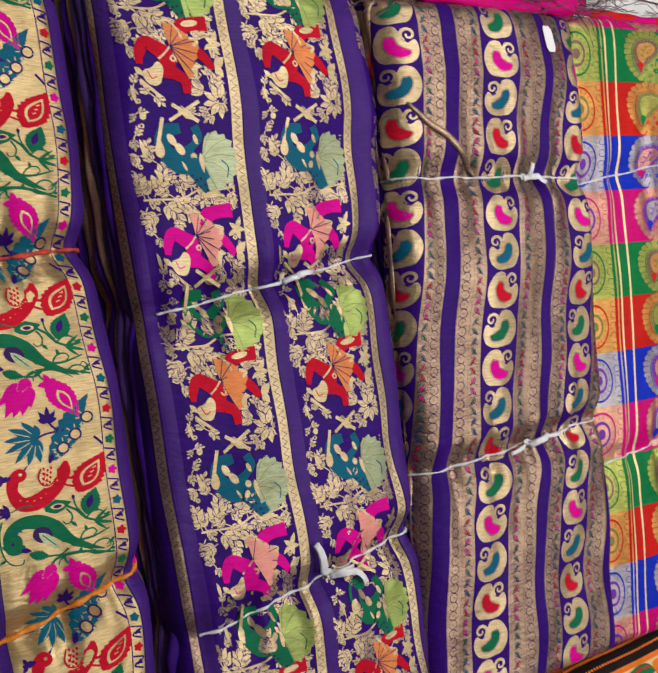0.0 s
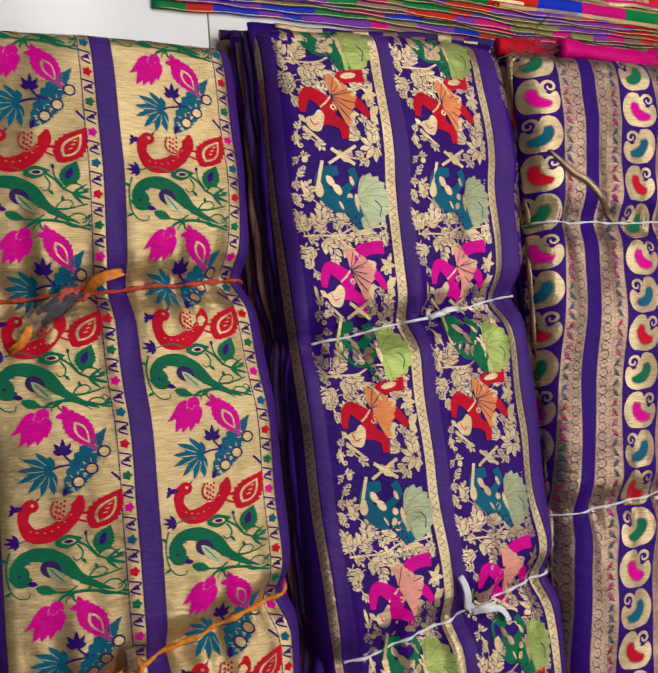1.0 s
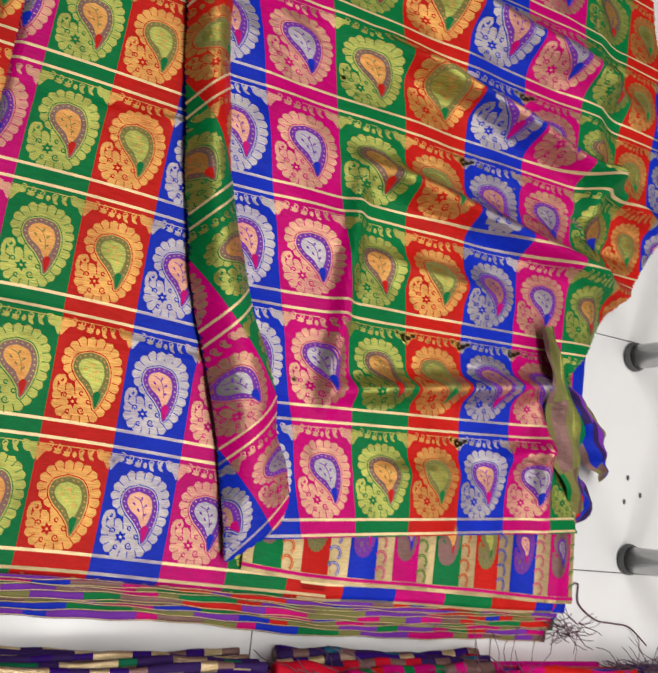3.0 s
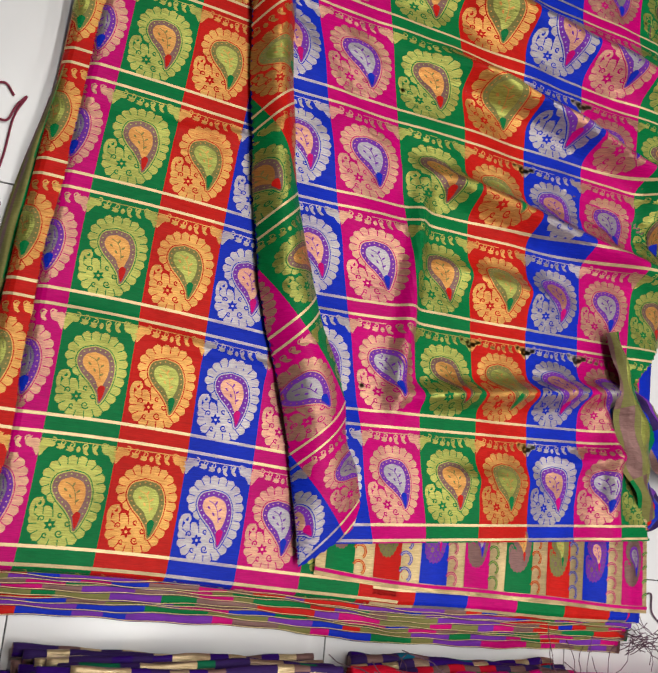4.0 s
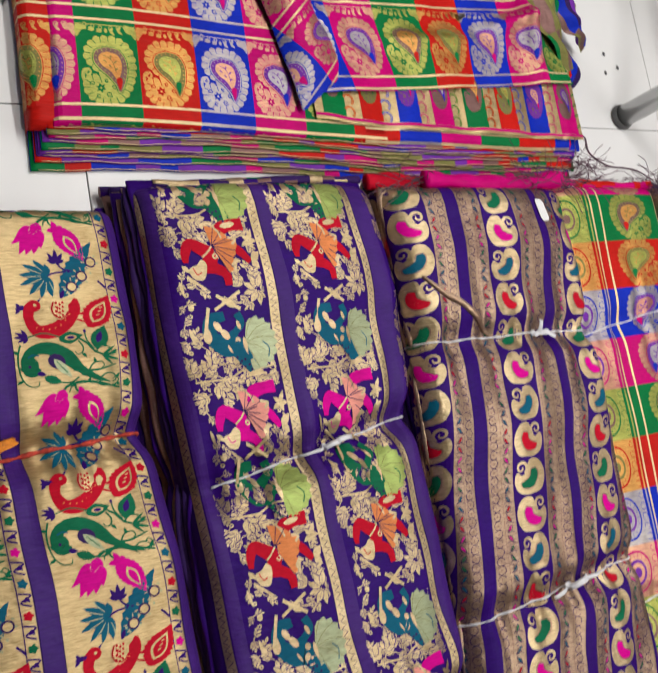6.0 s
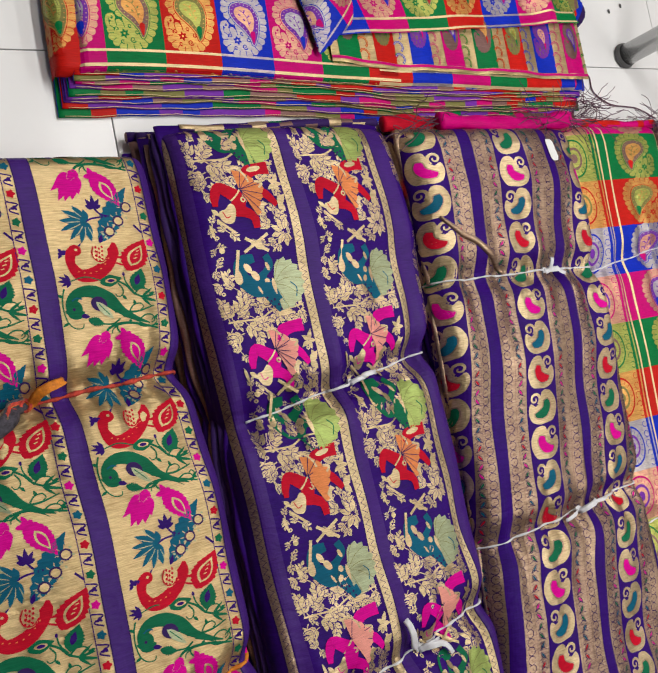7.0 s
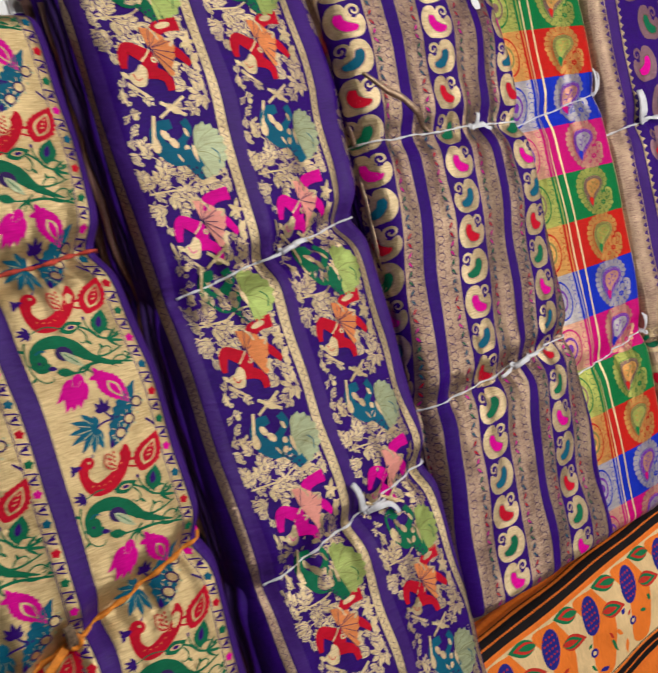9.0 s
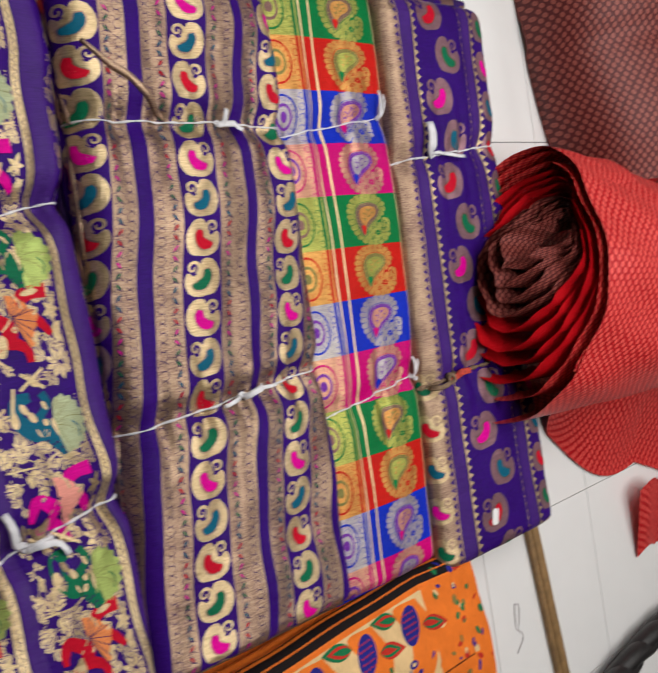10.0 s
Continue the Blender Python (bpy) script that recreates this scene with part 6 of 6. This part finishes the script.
red = thing("fabric_roll", "shiny red brocade fabric rolled up, its spiral end open", "fabric roll")
CX, CY, CZ = 1.425, -0.80, 0.17


def roll_shape(a, s, k=1.0, flare=0.0):
    """The roll's outline at angle a and s along its length."""
    ry, rz = (0.285 - 0.05 * s) * k, (0.165 + 0.02 * math.sin(s * 3)) * k
    y = CY - 0.10 * s + ry * math.cos(a) + 0.012 * math.sin(a * 3 + s * 4)
    z = CZ + rz * math.sin(a) + 0.006 * math.sin(a * 5 + s * 7) + 0.004 * math.sin(a * 11 - s * 17) * k
    x = CX + 0.925 * s + 0.085 * math.cos(a) * (1 - s) + flare + 0.075 * math.sin(a) * (1 - s)
    return (x, y, max(0.003, z))


grid_surface("outer_wrap", lambda i, j: roll_shape(i * math.tau, j), 64, 24, M_RED, red)
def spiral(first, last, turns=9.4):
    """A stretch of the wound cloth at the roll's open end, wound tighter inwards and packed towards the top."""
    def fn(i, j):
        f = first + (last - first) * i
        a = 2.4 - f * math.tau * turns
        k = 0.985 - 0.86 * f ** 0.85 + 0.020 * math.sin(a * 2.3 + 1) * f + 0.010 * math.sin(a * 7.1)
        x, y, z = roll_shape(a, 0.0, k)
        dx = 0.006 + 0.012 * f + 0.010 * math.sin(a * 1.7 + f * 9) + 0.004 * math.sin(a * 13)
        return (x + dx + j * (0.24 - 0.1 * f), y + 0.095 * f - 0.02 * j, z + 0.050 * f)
    return fn


# The turns grow darker inwards: red, crimson, then maroon at the core.
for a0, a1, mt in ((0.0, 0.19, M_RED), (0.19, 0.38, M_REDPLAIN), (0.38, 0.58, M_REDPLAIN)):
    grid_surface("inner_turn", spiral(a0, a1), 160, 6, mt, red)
grid_surface("core_turn", spiral(0.58, 1.0), 200, 6, M_MAROON, red, "darker maroon inner turns")


def skirt(i, j):
    x = 1.58 + 0.79 * i + 0.10 * j
    y = -1.02 - 0.52 * j * (0.33 + 0.65 * i) - 0.07 * j * math.sin(math.pi * min(1.0, i / 0.5))
    z = 0.16 * (1 - j) ** 1.4 * (1 + 0.5 * i) + 0.008 + 0.012 * math.sin(i * 14 + j * 3) * (1 - j)
    return (x, y, z)


grid_surface("trailing_end", skirt, 40, 20, M_RED, red)
grid_surface("hanging_corner", lambda i, j: (2.00 + 0.3 * i + 0.02 * j, -1.42 - 0.20 * j + 0.02 * math.sin(i * 8), 0.05 * (1 - j) + 0.006 + 0.01 * math.sin(i * 10)), 16, 10, M_RED, red)
tassel = thing("cord_knot", "yellow and green twisted cord knot on the red cloth", "cord")
for k, mt in enumerate((M_CORD_M, MAT["z_green"], MAT["cream"])):
    part("strand", tube_bm(smooth_path([(1.90 + 0.012 * k, -1.02, 0.25), (1.95, -0.98 + 0.01 * k, 0.275), (2.02, -0.95, 0.27 + 0.004 * k), (2.10, -0.93 + 0.015 * k, 0.27)], 7), 0.006, 6), mt, tassel)

maroon = thing("fabric_roll", "dull maroon brocade fabric roll with small lattice figure", "fabric roll")


def heap(i, j):
    a = math.pi * (1.02 - 1.04 * i)
    s = j
    r = 0.36 + 0.03 * math.sin(s * 5)
    x = 2.28 - 0.16 * s + r * math.cos(a)
    y = -0.60 + 1.05 * s
    z = 0.30 * max(0.0, math.sin(a)) ** 0.7 + 0.010 * math.sin(s * 21 + a * 2) + 0.014 * math.exp(-((s - 0.32 - 0.10 * i) / 0.03) ** 2) * -1 + 0.004
    return (x, y, max(0.003, z))


grid_surface("cloth_wrap", heap, 50, 50, M_MAROON, maroon)
grid_surface("rolled_end", lambda i, j: (2.28 + (0.36 * (1 - j)) * math.cos(math.pi * (1 - i)), -0.60 - 0.01 * math.sin(j * 20), max(0.003, 0.30 * (1 - j) * math.sin(math.pi * i) ** 0.7)), 30, 8, M_REDPLAIN, maroon)

# ---- chrome stand, baton and odd bits on the floor ----
M_CHROME = plain("brushed_chrome", (0.62, 0.62, 0.62), 0.22, 1.0, 30, 0.06, 0.02)
M_RUBBER = plain("black_rubber", (0.10, 0.10, 0.10), 0.6, 0.0, 60, 0.3, 0.2)
M_WOOD = plain("brown_wood", (0.24, 0.14, 0.055), 0.55, 0.0, 40, 0.35, 0.3)
stand = thing("metal_stand", "chrome tube stand with black rubber feet on the floor", "stand")
for x, y in ((1.240, 0.426), (1.242, 0.027)):
    tilt = 0.02
    leg = part("leg", tube_bm([(x, y, 0.012), (x + tilt * 0.4, y, 0.4), (x + tilt, y, 0.78)], 0.0245, 24), M_CHROME, stand)
    bm = bmesh.new()
    prof = [(0.0, 0.002), (0.028, 0.002), (0.030, 0.004), (0.0295, 0.008), (0.028, 0.010), (0.0278, 0.013), (0.0262, 0.015), (0.0246, 0.013)]
    rings = [[bm.verts.new((x + r * math.cos(k * math.tau / 28), y + r * math.sin(k * math.tau / 28), z)) for k in range(28)] for r, z in prof[1:]]
    for q, w in zip(rings, rings[1:]):
        for k in range(28):
            bm.faces.new((q[k], q[(k + 1) % 28], w[(k + 1) % 28], w[k]))
    bm.faces.new(rings[0][::-1])
    part("rubber_foot", bm, M_RUBBER, leg, "worn black rubber foot")
part("rail", tube_bm([(1.28, -0.02, 0.78), (1.28, 0.23, 0.78), (1.28, 0.48, 0.78)], 0.018, 20), M_CHROME, stand)

wood = thing("wooden_baton", "flat brown wooden baton lying on the floor", "baton", at=(1.555, -1.42, 0))
wood.rotation_euler = (0, 0, math.radians(6))
part("strip", box_bm(-0.022, 0.022, -0.85, 0.16, 0.002, 0.016, 0.002), M_WOOD, wood)
part("groove_strip", box_bm(-0.008, 0.012, -0.85, 0.16, 0.0162, 0.019, 0.001), M_WOOD, wood)

rnd = random.Random(12)
for x, y in ((1.235, 0.183), (1.227, 0.136), (1.271, 0.152)):
    bm = bmesh.new()
    bmesh.ops.create_icosphere(bm, subdivisions=2, radius=0.004, matrix=Matrix.Translation((x, y, 0.002)) @ Matrix.Diagonal((0.8, 1.4, 0.5, 1)))
    tagged(part("dark_crumb", bm, M_RUBBER), "tiny dark crumb of dirt on the tile", "crumb", group="crumbs on the floor")

scrap = thing("cloth_scrap", "small deep purple velvet cloth scrap on the floor", "cloth", at=(-0.175, 0.525, 0))
for ox, oy, ang, ln_ in ((0.015, 0.005, 10, 0.06), (-0.02, 0.012, 40, 0.05)):
    grid_surface("lobe", lambda i, j, ox=ox, oy=oy, ang=ang, ln_=ln_: (
        ox + math.cos(math.radians(ang)) * ln_ * (i - 0.5) * 1.4 - math.sin(math.radians(ang)) * 0.022 * (2 * j - 1) * math.sin(math.pi * (0.08 + 0.84 * i)),
        oy + math.sin(math.radians(ang)) * ln_ * (i - 0.5) * 1.4 + math.cos(math.radians(ang)) * 0.022 * (2 * j - 1) * math.sin(math.pi * (0.08 + 0.84 * i)),
        0.004 + 0.014 * math.sin(math.pi * i) * math.sin(math.pi * j)), 16, 8, MAT["ink"], scrap)

black = thing("black_cord", "thick coiled black braided cord lying on the floor", "cord")
M_BLACK = plain("black_braid", (0.012, 0.011, 0.012), 0.5, 0.0, 150, 0.6, 1.0)
for k in range(3):
    pts = [(1.72 + 0.11 * i + 0.018 * math.sin(i * 2.1 + k * 2.1), -1.86 - 0.012 * i + 0.02 * math.cos(i * 2.1 + k * 2.1) + 0.10 * math.sin(i * 0.35), 0.045 + 0.018 * math.sin(i * 2.1 + k * 2.1 + 1)) for i in range(-1, 8)]
    part("strand", tube_bm(smooth_path(pts, 8), 0.026, 10), M_BLACK, black)

# ---- floor tiles ----
def floor_tiles():
    bm = box_bm(0.001, TILE - 0.001, 0.001, TILE - 0.001, -0.012, 0.0, 0.0007)
    me = bpy.data.meshes.new("floor_tile")
    bm.to_mesh(me)
    bm.free()
    me.materials.append(M_TILE)
    for i in range(-6, 8):
        for j in range(-8, 6):
            ob = new("floor_tile", me)
            ob.location, ob.parent = (i * TILE, j * TILE, 0.0), floor


floor_tiles()
